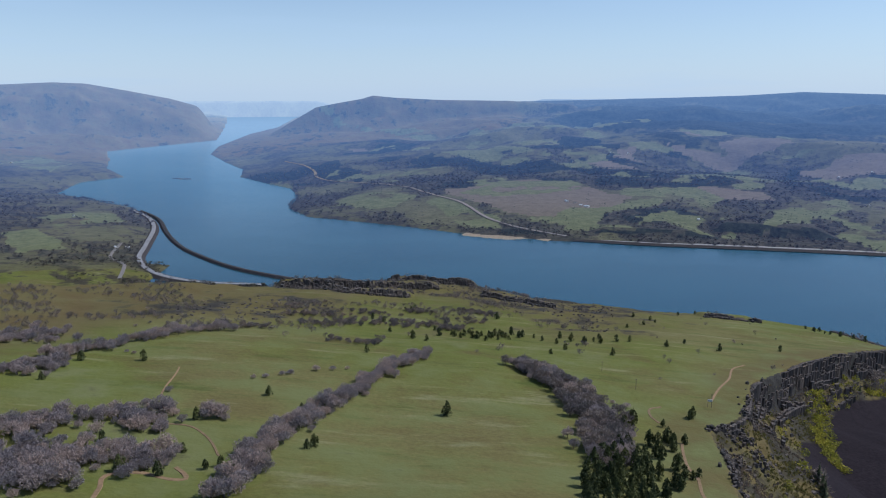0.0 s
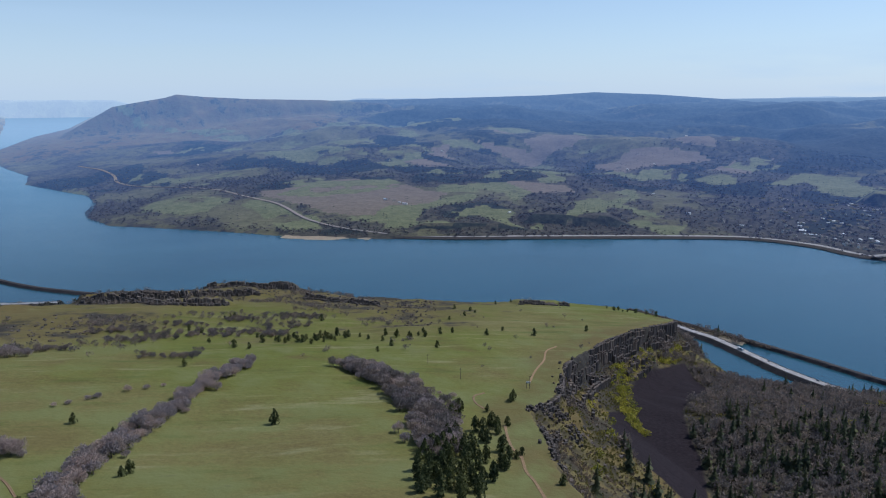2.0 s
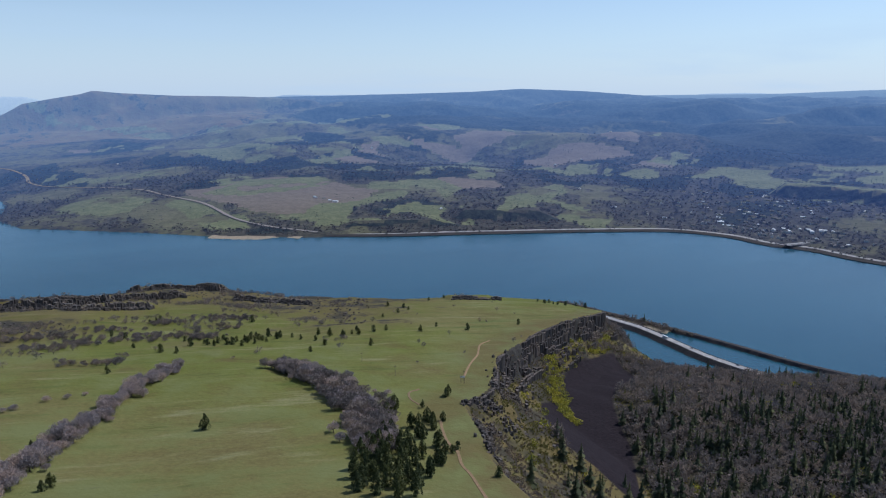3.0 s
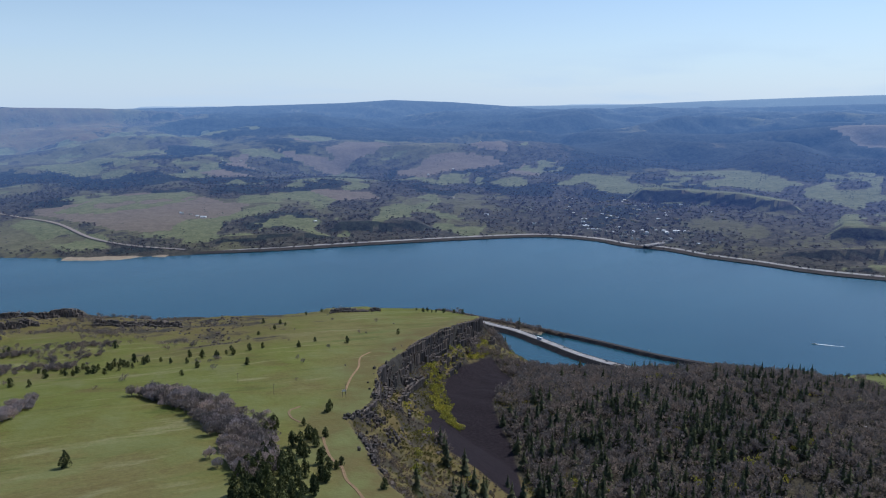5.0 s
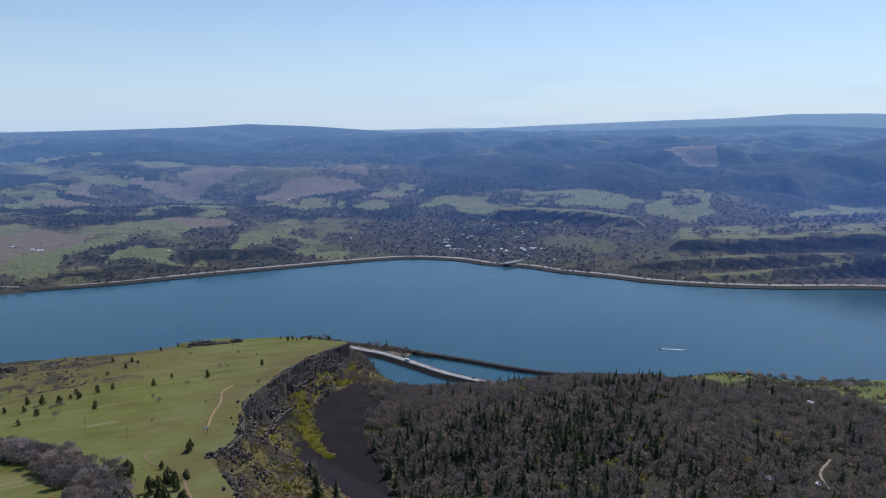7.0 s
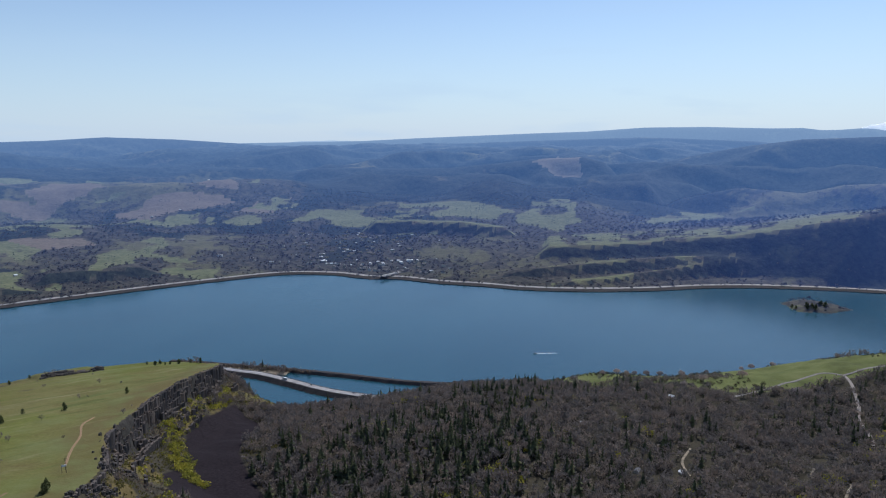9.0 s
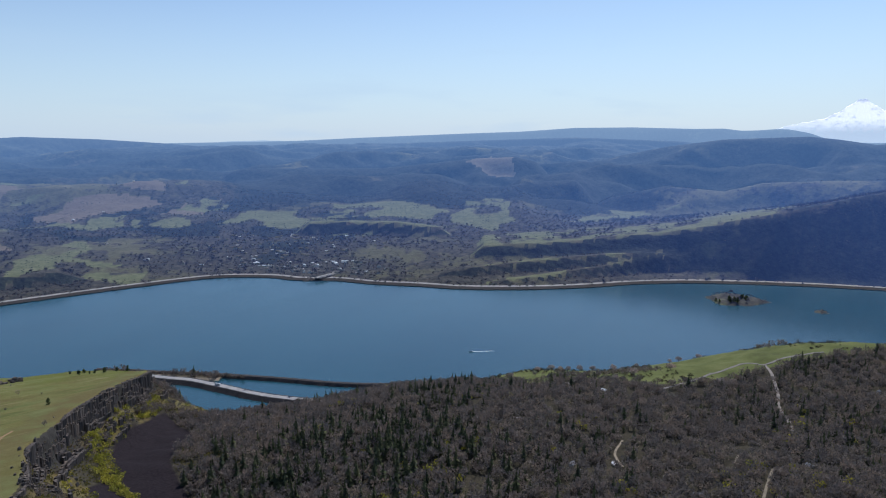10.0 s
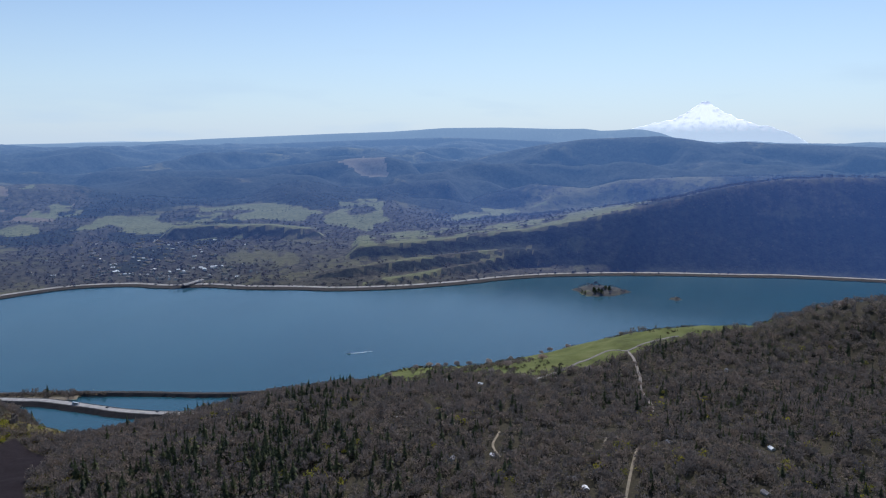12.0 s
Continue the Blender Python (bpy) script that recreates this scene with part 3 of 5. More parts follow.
def sheet(name, bearings, radii, height, material, cover=True, closed=False):
    a, r = np.meshgrid(np.radians(bearings), radii)
    x, y = -np.sin(a) * r, np.cos(a) * r
    if height is None:
        z, layers = land(x.ravel(), y.ravel())
        z = z.reshape(x.shape)
    else:
        z, layers = np.full(x.shape, height), {"far": 1 - np.exp(-np.maximum(r - 1700, 0) / 3700), "haze_glow": np.full(r.shape, 1.0)}
    px, py, pz = drawn_in(x, y, z)
    co = np.stack([px, py, pz], -1).reshape(-1, 3)
    rows, cols = x.shape
    i, j = np.meshgrid(np.arange(rows - 1), np.arange(cols - 1), indexing="ij")
    q = np.stack([i * cols + j, i * cols + j + 1, (i + 1) * cols + j + 1, (i + 1) * cols + j], -1).reshape(-1, 4)[:, ::-1]
    me = bpy.data.meshes.new(name)
    me.vertices.add(len(co))
    me.vertices.foreach_set("co", co.ravel().astype(np.float32))
    me.loops.add(q.size)
    me.loops.foreach_set("vertex_index", q.ravel().astype(np.int32))
    me.polygons.add(len(q))
    me.polygons.foreach_set("loop_start", (np.arange(len(q)) * 4).astype(np.int32))
    me.polygons.foreach_set("use_smooth", np.ones(len(q), bool))
    me.update(calc_edges=True)
    for key, v in layers.items():
        me.attributes.new(key, "FLOAT", "POINT").data.foreach_set("value", np.clip(v, 0, 1.1 if key != "haze_glow" else 3.0).astype(np.float32).ravel())
    me.materials.append(material)
    return new(name, me)


def spread(lo, hi, ratio):
    return np.exp(np.linspace(math.log(lo), math.log(hi), int(math.log(hi / lo) / ratio) + 2))


FAR_AT = 1700.0
seen = np.arange(-104, 40.01, 0.16)
behind = np.concatenate([np.arange(40, 256, 3.0), [256.0]])
near_radii = np.concatenate([[0.01, 60, 140], spread(200, 1350, 0.0062), spread(1350, FAR_AT, 0.0080)[1:]])
far_radii = np.concatenate([spread(FAR_AT, 2900, 0.008), spread(2900, 14800, 0.0115)[1:]])
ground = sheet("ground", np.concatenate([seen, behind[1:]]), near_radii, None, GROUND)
tagged(ground, "green spring grassland, basalt slopes and brown oak woods above a river", "ground", kind="structure")
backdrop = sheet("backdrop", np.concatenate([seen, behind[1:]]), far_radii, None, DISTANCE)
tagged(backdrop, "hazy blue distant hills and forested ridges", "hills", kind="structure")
water = sheet("water", np.concatenate([np.arange(-180, -104, 2.0), np.arange(-104, 40.01, 1.0)]), spread(450, FAR_AT, 0.04), 0.0, WATER)
tagged(water, "calm wide blue river with faint wind streaks", "river", kind="structure")
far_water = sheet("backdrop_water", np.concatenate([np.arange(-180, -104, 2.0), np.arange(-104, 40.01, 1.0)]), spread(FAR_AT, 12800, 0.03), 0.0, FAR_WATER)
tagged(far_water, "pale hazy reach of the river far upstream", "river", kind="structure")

# ---- building blocks ----


def heights(x, y):
    z, _ = land(np.atleast_1d(np.asarray(x, float)), np.atleast_1d(np.asarray(y, float)))
    return z


def at(x, y):
    """Where a point of the plan stands, and the size of things there."""
    z = max(float(heights(x, y)[0]), 0.0)
    r = math.sqrt(x * x + y * y + (z - EYE_Z) ** 2)
    px, py, pz = drawn_in(np.array([float(x)]), np.array([float(y)]), np.array([z]))
    s = float(np.hypot(px[0], py[0]) / max(math.hypot(x, y), 1e-6))
    return Vector((float(px[0]), float(py[0]), float(pz[0]))), s


def raw_mesh(name, verts, faces, materials, index=None, tint=None, smooth_faces=False):
    me = bpy.data.meshes.new(name)
    me.from_pydata([tuple(v) for v in verts], [], [tuple(f) for f in faces])
    for m in materials:
        me.materials.append(m)
    if index is not None:
        me.polygons.foreach_set("material_index", np.asarray(index, np.int32))
    if tint is not None:
        me.attributes.new("tint", "FLOAT", "POINT").data.foreach_set("value", np.asarray(tint, np.float32))
    if smooth_faces:
        me.polygons.foreach_set("use_smooth", np.ones(len(me.polygons), bool))
    me.update()
    return me


def part(name, bm, material, parent, label=""):
    me = bpy.data.meshes.new(name)
    bm.to_mesh(me)
    bm.free()
    me.materials.append(material)
    ob = new(name, me)
    ob.parent = parent
    return tagged(ob, label)


def box(bm, x0, y0, z0, x1, y1, z1):
    v = [bm.verts.new(c) for c in ((x0, y0, z0), (x1, y0, z0), (x1, y1, z0), (x0, y1, z0), (x0, y0, z1), (x1, y0, z1), (x1, y1, z1), (x0, y1, z1))]
    for f in ((3, 2, 1, 0), (4, 5, 6, 7), (0, 1, 5, 4), (1, 2, 6, 5), (2, 3, 7, 6), (3, 0, 4, 7)):
        bm.faces.new([v[i] for i in f])
    return v


def course(points, step=8.0):
    """A smooth line through corners of the plan, in even steps."""
    p = [np.array(q, float) for q in points]
    p = [2 * p[0] - p[1]] + p + [2 * p[-1] - p[-2]]
    out = []
    for i in range(1, len(p) - 2):
        n = max(2, int(np.linalg.norm(p[i + 1] - p[i]) / step))
        for k in range(n):
            t = k / n
            out.append(0.5 * (2 * p[i] + (p[i + 1] - p[i - 1]) * t + (2 * p[i - 1] - 5 * p[i] + 4 * p[i + 1] - p[i + 2]) * t ** 2
                              + (3 * p[i] - p[i - 1] - 3 * p[i + 1] + p[i + 2]) * t ** 3))
    out.append(p[-2])
    return np.array(out)


def strip_along(name, points, profile, material, step=8.0, level=None, wobble=0.0):
    """A band along a line of the plan; profile: offsets across it and heights, from its left to its right edge."""
    c = course(points, step)
    d = np.gradient(c, axis=0)
    d /= np.linalg.norm(d, axis=1)[:, None]
    left = np.stack([-d[:, 1], d[:, 0]], 1)
    rng = np.random.RandomState(len(points) * 7 + 1)
    verts = []
    base = heights(c[:, 0], c[:, 1]) if level is None else np.full(len(c), level)
    if level is None and len(base) > 4:
        base = np.maximum(np.convolve(np.pad(base, 2, "edge"), np.ones(5) / 5, "valid"), base)
    for i in range(len(c)):
        for off, dz in profile:
            q = c[i] + left[i] * (off * (1 + wobble * rng.uniform(-1, 1)))
            verts.append((q[0], q[1], base[i] + dz * (1 + 0.5 * wobble * rng.uniform(-1, 1))))
    v = np.array(verts)
    v = np.stack(drawn_in(v[:, 0], v[:, 1], v[:, 2]), 1)
    n = len(profile)
    faces = [(i * n + j, i * n + j + 1, (i + 1) * n + j + 1, (i + 1) * n + j) for i in range(len(c) - 1) for j in range(n - 1)]
    return raw_mesh(name, v, [f[::-1] for f in faces], [material])


# ---- more materials ----


def foliage(name, low, high, rough=0.85, thin=0.35, far=False):
    """Leaves or twigs: darker and lighter by clump and from tree to tree."""
    m, nt, b = shader(name, rough, spec=0.15)
    isle = nt.nodes.new("ShaderNodeNewGeometry")
    info = nt.nodes.new("ShaderNodeObjectInfo")
    each = sums(nt, "FRACT", sums(nt, "ADD", layer(nt, "tint"), info.outputs["Random"]), 0)
    col = ramp(nt, isle.outputs["Random Per Island"], [(0.0, low), (1.0, high)])
    tone = ramp(nt, each, [(0.0, (0.58, 0.62, 0.66)), (0.5, (0.84, 0.84, 0.84)), (1.0, (1.08, 1.01, 0.90))])
    col = blend(nt, 1.0, col, tone, "MULTIPLY")
    nt.links.new(col, b.inputs["Base Color"])
    # trees of the far bank glow faintly: haze painted as emission
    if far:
        haze_emission(nt, b)
    elif thin:
        # leaves and twigs let some light through
        tr = nt.nodes.new("ShaderNodeBsdfTranslucent")
        mx = nt.nodes.new("ShaderNodeMixShader")
        mx.inputs[0].default_value = thin
        nt.links.new(col, tr.inputs["Color"])
        nt.links.new(b.outputs[0], mx.inputs[1])
        nt.links.new(tr.outputs[0], mx.inputs[2])
        nt.links.new(mx.outputs[0], nt.nodes["Material Output"].inputs["Surface"])
    return m


TWIGS = foliage("bare_oak_twigs", (0.372, 0.310, 0.289), (0.465, 0.390, 0.364), thin=0.5)
WOOD_TWIGS = foliage("woodland_twigs", (0.188, 0.158, 0.138), (0.302, 0.257, 0.226))
BARK = plain("oak_bark", (0.10, 0.085, 0.075), 0.95, 1.0, 0.4)
NEEDLES = foliage("pine_needles", (0.048, 0.060, 0.024), (0.140, 0.158, 0.058), thin=0.15)
FIR = foliage("fir_needles", (0.056, 0.068, 0.038), (0.150, 0.170, 0.086))
FAR_FIR = foliage("hazed_fir_needles", (0.025, 0.034, 0.022), (0.070, 0.085, 0.050), far=True)
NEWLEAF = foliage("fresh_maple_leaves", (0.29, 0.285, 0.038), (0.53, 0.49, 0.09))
FAR_TWIGS = foliage("hazed_oak_twigs", (0.070, 0.065, 0.050), (0.165, 0.148, 0.108), far=True)
BRUSH = foliage("grey_brush", (0.160, 0.128, 0.100), (0.260, 0.212, 0.165), thin=0.5)
SCRUB = foliage("dark_scrub", (0.055, 0.052, 0.030), (0.125, 0.112, 0.066))
OLIVE = foliage("olive_brush", (0.125, 0.115, 0.040), (0.245, 0.222, 0.072), thin=0.5)
SOIL = plain("trail_soil", (0.25, 0.165, 0.09), 0.95, 0.5, 0.2)
GRAVEL = plain("gravel_lane", (0.25, 0.225, 0.205), 0.95, 0.3, 0.2)
SAND = plain("shore_sand", (0.28, 0.235, 0.17), 0.95, 0.2, 0.2)
WALLS = plain("pale_siding", (0.50, 0.49, 0.46), 0.8, 0.6, 0.1)
ROOF = plain("grey_roof", (0.16, 0.16, 0.17), 0.8, 0.6, 0.2)
METAL_ROOF = plain("white_metal_roof", (0.72, 0.74, 0.76), 0.45, 0.6, 0.06)
PAINT = plain("white_paint", (0.80, 0.80, 0.79), 0.4, 1.0, 0.05)
GLASS = plain("dark_window_glass", (0.02, 0.025, 0.03), 0.1, 1.0, 0.1)
RUBBER = plain("black_rubber", (0.02, 0.02, 0.02), 0.9, 2.0, 0.1)
DARK_PAINT = plain("dark_car_paint", (0.04, 0.045, 0.055), 0.35, 1.0, 0.05)
POLE_WOOD = plain("weathered_pole_wood", (0.16, 0.13, 0.10), 0.9, 2.0, 0.3)
FOAM, fnt, fb = shader("boat_wake_foam", 0.7)
fb.inputs["Base Color"].default_value = (0.75, 0.80, 0.83, 1)
SNOW, snt, sb = shader("snow_in_haze", 0.8)
rockiness = sharpen(snt, grain(snt, 0.028, 6, 0.75, (1, 1, 1.6)), 0.50, 0.66)
spot = snt.nodes.new("ShaderNodeTexCoord")
upright = snt.nodes.new("ShaderNodeSeparateXYZ")
snt.links.new(spot.outputs["Object"], upright.inputs[0])
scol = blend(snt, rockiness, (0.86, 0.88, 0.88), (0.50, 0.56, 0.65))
# painted haze: low slopes fade to the sky's colour, whole mountain glows
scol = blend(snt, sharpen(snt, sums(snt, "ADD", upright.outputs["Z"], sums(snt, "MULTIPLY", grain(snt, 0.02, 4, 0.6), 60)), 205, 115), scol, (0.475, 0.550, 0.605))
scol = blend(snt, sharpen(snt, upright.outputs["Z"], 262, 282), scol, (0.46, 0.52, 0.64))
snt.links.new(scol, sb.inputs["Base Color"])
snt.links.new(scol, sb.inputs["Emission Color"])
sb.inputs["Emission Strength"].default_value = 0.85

# ---- trees ----


def ring_tube(verts, faces, p0, p1, r0, r1, sides=5):
    p0, p1 = np.array(p0, float), np.array(p1, float)
    d = (p1 - p0) / max(np.linalg.norm(p1 - p0), 1e-6)
    u = np.cross(d, (0.31, 0.95, 0.05))
    u /= np.linalg.norm(u)
    w = np.cross(d, u)
    b = len(verts)
    for p, r in ((p0, r0), (p1, r1)):
        for k in range(sides):
            t = 2 * math.pi * k / sides
            verts.append(p + r * (math.cos(t) * u + math.sin(t) * w))
    for k in range(sides):
        faces += [(b + k, b + (k + 1) % sides, b + sides + (k + 1) % sides), (b + k, b + sides + (k + 1) % sides, b + sides + k)]


def oak_shape(rng, flakes, height=7.5, width=9.0, flake=0.55, limbs=6):
    """A bare oak: short trunk with limbs, and a broad uneven dome of twigs."""
    tv, tf = [], []
    lean = rng.uniform(-0.3, 0.3, 2)
    fork = np.array([lean[0], lean[1], height * 0.28])
    ring_tube(tv, tf, (0, 0, -0.8), fork, 0.38, 0.26)
    lobes = []
    for k in range(limbs):
        t = 2 * math.pi * (k + rng.uniform(-0.3, 0.3)) / limbs
        reach = width * 0.5 * rng.uniform(0.45, 0.72)
        tip = np.array([math.cos(t) * reach, math.sin(t) * reach, height * rng.uniform(0.48, 0.72)])
        ring_tube(tv, tf, fork, tip, 0.17, 0.05, 4)
        lobes.append((tip, width * rng.uniform(0.20, 0.29)))
    lobes.append((np.array([0, 0, height * 0.74]), width * 0.28))
    cv, cf = [], []
    for k in range(flakes):
        c, rad = lobes[rng.randint(len(lobes))]
        d = rng.normal(size=3)
        d /= np.linalg.norm(d)
        p = c + d * rad * rng.uniform(0.45, 1.05) * np.array([1, 1, 0.8])
        p[2] = max(p[2], height * 0.22)
        a = rng.normal(size=3) * 0.8 + d * 0.8 + np.array([0, 0, 0.7])
        b = np.cross(a, rng.normal(size=3))
        a, b = a / np.linalg.norm(a) * flake * rng.uniform(0.9, 1.9), b / np.linalg.norm(b) * flake * rng.uniform(0.25, 0.55)
        i = len(cv)
        cv += [p - b, p + b, p + a]
        cf.append((i, i + 1, i + 2))
    return (np.array(tv), tf), (np.array(cv), cf)


def pine_shape(rng, tiers, sides, height=10.0, width=5.0, bare=0.1, taper=0.75, ragged=0.3):
    """A conifer: straight trunk, tiers of drooping boughs of uneven length."""
    tv, tf = [], []
    ring_tube(tv, tf, (0, 0, -0.8), (0, 0, height * 0.97), height * 0.022, 0.03)
    cv, cf = [], []
    for k in range(tiers):
        f = k / (tiers - 1)
        z = height * (bare + (0.97 - bare) * f)
        reach = width * 0.5 * ((1 - f) ** taper * 0.94 + 0.06) * (0.8 + 0.2 * math.sin(2.7 * k))
        if f < 0.12:
            reach *= 0.75
        for s in range(sides):
            t = 2 * math.pi * (s + 0.5 * (k % 2) + rng.uniform(-0.25, 0.25)) / sides
            rr = reach * (1 + ragged * rng.uniform(-1, 0.6))
            zz = z + height * 0.03 * rng.uniform(-1, 1)
            c, sn = math.cos(t), math.sin(t)
            half = max(rr * 0.62, 0.18 * width / 5) * math.pi / sides * 1.9
            drop = height * 0.045 + rr * 0.25
            i = len(cv)
            cv += [np.array([0, 0, zz + height * 0.055]), np.array([c * rr * 0.72 - sn * half, sn * rr * 0.72 + c * half, zz - drop * 0.6]),
                   np.array([c * rr, sn * rr, zz - drop]), np.array([c * rr * 0.72 + sn * half, sn * rr * 0.72 - c * half, zz - drop * 0.6])]
            cf += [(i, i + 1, i + 2), (i, i + 2, i + 3)]
    i = len(cv)
    cv += [np.array([0, 0, height])] + [np.array([math.cos(t) * width * 0.06, math.sin(t) * width * 0.06, height * 0.9]) for t in (0, 2.1, 4.2)]
    cf += [(i, i + 1, i + 2), (i, i + 2, i + 3), (i, i + 3, i + 1)]
    return (np.array(tv), tf), (np.array(cv), cf)


def bush_shape(rng, flakes, size=2.5, flake=0.5):
    cv, cf = [], []
    lobes = [(np.array([rng.uniform(-0.3, 0.3) * size, rng.uniform(-0.3, 0.3) * size, size * rng.uniform(0.25, 0.5)]), size * rng.uniform(0.25, 0.4)) for _ in range(4)]
    for k in range(flakes):
        c, rad = lobes[rng.randint(4)]
        d = rng.normal(size=3)
        d /= np.linalg.norm(d)
        p = c + d * rad * rng.uniform(0.5, 1.05)
        p[2] = max(p[2], 0.05)
        a = rng.normal(size=3) + d
        b = np.cross(a, rng.normal(size=3))
        a, b = a / np.linalg.norm(a) * flake * rng.uniform(0.7, 1.4), b / np.linalg.norm(b) * flake * rng.uniform(0.4, 0.8)
        i = len(cv)
        cv += [p - b, p + b, p + a]
        cf.append((i, i + 1, i + 2))
    return np.array(cv), cf


def joined(shape):
    """Trunk and crown as one list of points, with the material of each face."""
    (tv, tf), (cv, cf) = shape
    return np.concatenate([tv, cv]), np.array(tf + [tuple(i + len(tv) for i in f) for f in cf]), np.array([0] * len(tf) + [1] * len(cf))


def tree_kind(name, shape, bark, crown):
    tm = raw_mesh(name + "_trunk", *shape[0], [bark])
    cm = raw_mesh(name + "_crown", *shape[1], [crown])
    return tm, cm


def plant(name, meshes, where, size, turn, label, category, group, lean=0.0):
    """One tree as a thing: an Empty at its foot with trunk and crown."""
    ob = new(name)
    p, s = where
    ob.matrix_world = Matrix.Translation(p) @ Matrix.Rotation(turn, 4, "Z") @ Matrix.Rotation(lean, 4, "X") @ Matrix.Diagonal((size[0] * s, size[0] * s, size[1] * s, 1))
    for n, me in zip(("trunk", "crown"), meshes):
        c = new(n, me)
        c.parent = ob
    return tagged(ob, label, category, group)


def grove(name, shapes, materials, xy, sizes, label, category, seed=1):
    """Trees past counting, joined: one of the shapes at each point of the plan."""
    rng = np.random.RandomState(seed)
    x, y = xy[:, 0], xy[:, 1]
    z = heights(x, y)
    px, py, pz = drawn_in(x, y, z)
    s = np.hypot(px, py) / np.maximum(np.hypot(x, y), 1) * sizes
    tall = s * rng.uniform(0.85, 1.2, len(x))
    turn, tint, which = rng.uniform(0, 6.283, len(x)), rng.rand(len(x)), rng.randint(0, len(shapes), len(x))
    V, F, M, T, D, base = [], [], [], [], [], 0
    # how much painted haze each tree carries
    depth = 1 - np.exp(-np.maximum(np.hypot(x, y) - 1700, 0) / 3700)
    for k, (v, f, m) in enumerate(shapes):
        w = np.where(which == k)[0]
        if not len(w):
            continue
        c, sn = np.cos(turn[w])[:, None], np.sin(turn[w])[:, None]
        vx, vy, vz = v[:, 0][None], v[:, 1][None], v[:, 2][None]
        V.append(np.stack([px[w][:, None] + (vx * c - vy * sn) * s[w][:, None], py[w][:, None] + (vx * sn + vy * c) * s[w][:, None],
                           pz[w][:, None] + vz * tall[w][:, None] - 0.1], -1).reshape(-1, 3))
        F.append((f[None] + (base + np.arange(len(w)) * len(v))[:, None, None]).reshape(-1, 3))
        M.append(np.tile(m, len(w)))
        T.append(np.repeat(tint[w], len(v)))
        D.append(np.repeat(depth[w], len(v)))
        base += len(w) * len(v)
    V, F, M, T = np.concatenate(V), np.concatenate(F), np.concatenate(M), np.concatenate(T)
    me = bpy.data.meshes.new(name)
    me.vertices.add(len(V))
    me.vertices.foreach_set("co", V.astype(np.float32).ravel())
    me.loops.add(F.size)
    me.loops.foreach_set("vertex_index", F.astype(np.int32).ravel())
    me.polygons.add(len(F))
    me.polygons.foreach_set("loop_start", (np.arange(len(F)) * 3).astype(np.int32))
    me.polygons.foreach_set("material_index", M.astype(np.int32))
    me.update(calc_edges=True)
    me.attributes.new("tint", "FLOAT", "POINT").data.foreach_set("value", T.astype(np.float32))
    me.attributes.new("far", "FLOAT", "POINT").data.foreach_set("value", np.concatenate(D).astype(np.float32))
    shine = np.concatenate([np.repeat(haze_glow(x, y)[which == k], len(shapes[k][0])) for k in range(len(shapes))])
    me.attributes.new("haze_glow", "FLOAT", "POINT").data.foreach_set("value", shine.astype(np.float32))
    for m in materials:
        me.materials.append(m)
    return tagged(new(name, me), label, category, kind="stuff")


rng = np.random.RandomState(11)
oaks = [tree_kind("oak", oak_shape(rng, 700, 7.4 + 0.6 * k, 9.2 + 0.7 * k, 0.74, 7), BARK, TWIGS) for k in range(4)]



def ponderosa_shape(rng, height, width):
    """A full, rounded pine: boughs in tiers under a coat of needle tufts."""
    trunk, (cv, cf) = pine_shape(rng, 9, 8, height, width * 0.86, 0.06, 0.45, 0.5)
    cv, cf = list(cv), list(cf)
    lumps = [(rng.uniform(0, 6.28), rng.uniform(0.1, 0.85), rng.uniform(0.75, 1.12)) for _ in range(16)]
    for k in range(420):
        t, f, grow = lumps[rng.randint(16)]
        t, f = t + rng.normal(0, 0.35), min(max(f + rng.normal(0, 0.07), 0.02), 0.98)
        reach = width * 0.5 * (1 - f ** 1.9) ** 0.75 * grow * rng.uniform(0.72, 1.05)
        p = np.array([math.cos(t) * reach, math.sin(t) * reach, height * (0.06 + 0.93 * f)])
        u = rng.normal(size=3) + np.array([math.cos(t), math.sin(t), 0.3])
        v = np.cross(u, rng.normal(size=3))
        u, v = u / np.linalg.norm(u) * rng.uniform(0.5, 1.0), v / np.linalg.norm(v) * rng.uniform(0.25, 0.5)
        i = len(cv)
        cv += [p - v, p + v, p + u]
        cf.append((i, i + 1, i + 2))
    return trunk, (np.array(cv), cf)


pines = [tree_kind("pine", ponderosa_shape(rng, 10.0, w), BARK, NEEDLES) for w in (6.4, 5.6, 7.2, 6.0)]
# rows of bare oaks on the plateau: line, breadth, spacing
OAK_ROWS = [
    ([(64, 566), (82, 525), (94, 490), (98, 423), (90, 345)], 24, 3.6),
    ([(-17, 576), (-41, 509), (-62, 443), (-80, 382), (-89, 337), (-92, 298), (-95, 268)], 13, 4.3),
    ([(-216, 319), (-211, 340), (-197, 351), (-181, 363), (-156, 377)], 16, 5.5),
    ([(-199, 300), (-183, 274), (-166, 273)], 26, 4.5),
    ([(-168, 300), (-150, 312), (-134, 318)], 18, 6.0),
    ([(-170, 350), (-153, 343)], 20, 5.0),
    ([(-132, 372), (-122, 366)], 10, 5.0),
    ([(-290, 412), (-272, 440), (-258, 464)], 16, 5.5),
    ([(-285, 478), (-269, 514), (-253, 535), (-236, 561), (-225, 607), (-198, 628)], 16, 6.5),
    ([(-352, 520), (-347, 559), (-330, 585)], 22, 7.5),
]
count = 0
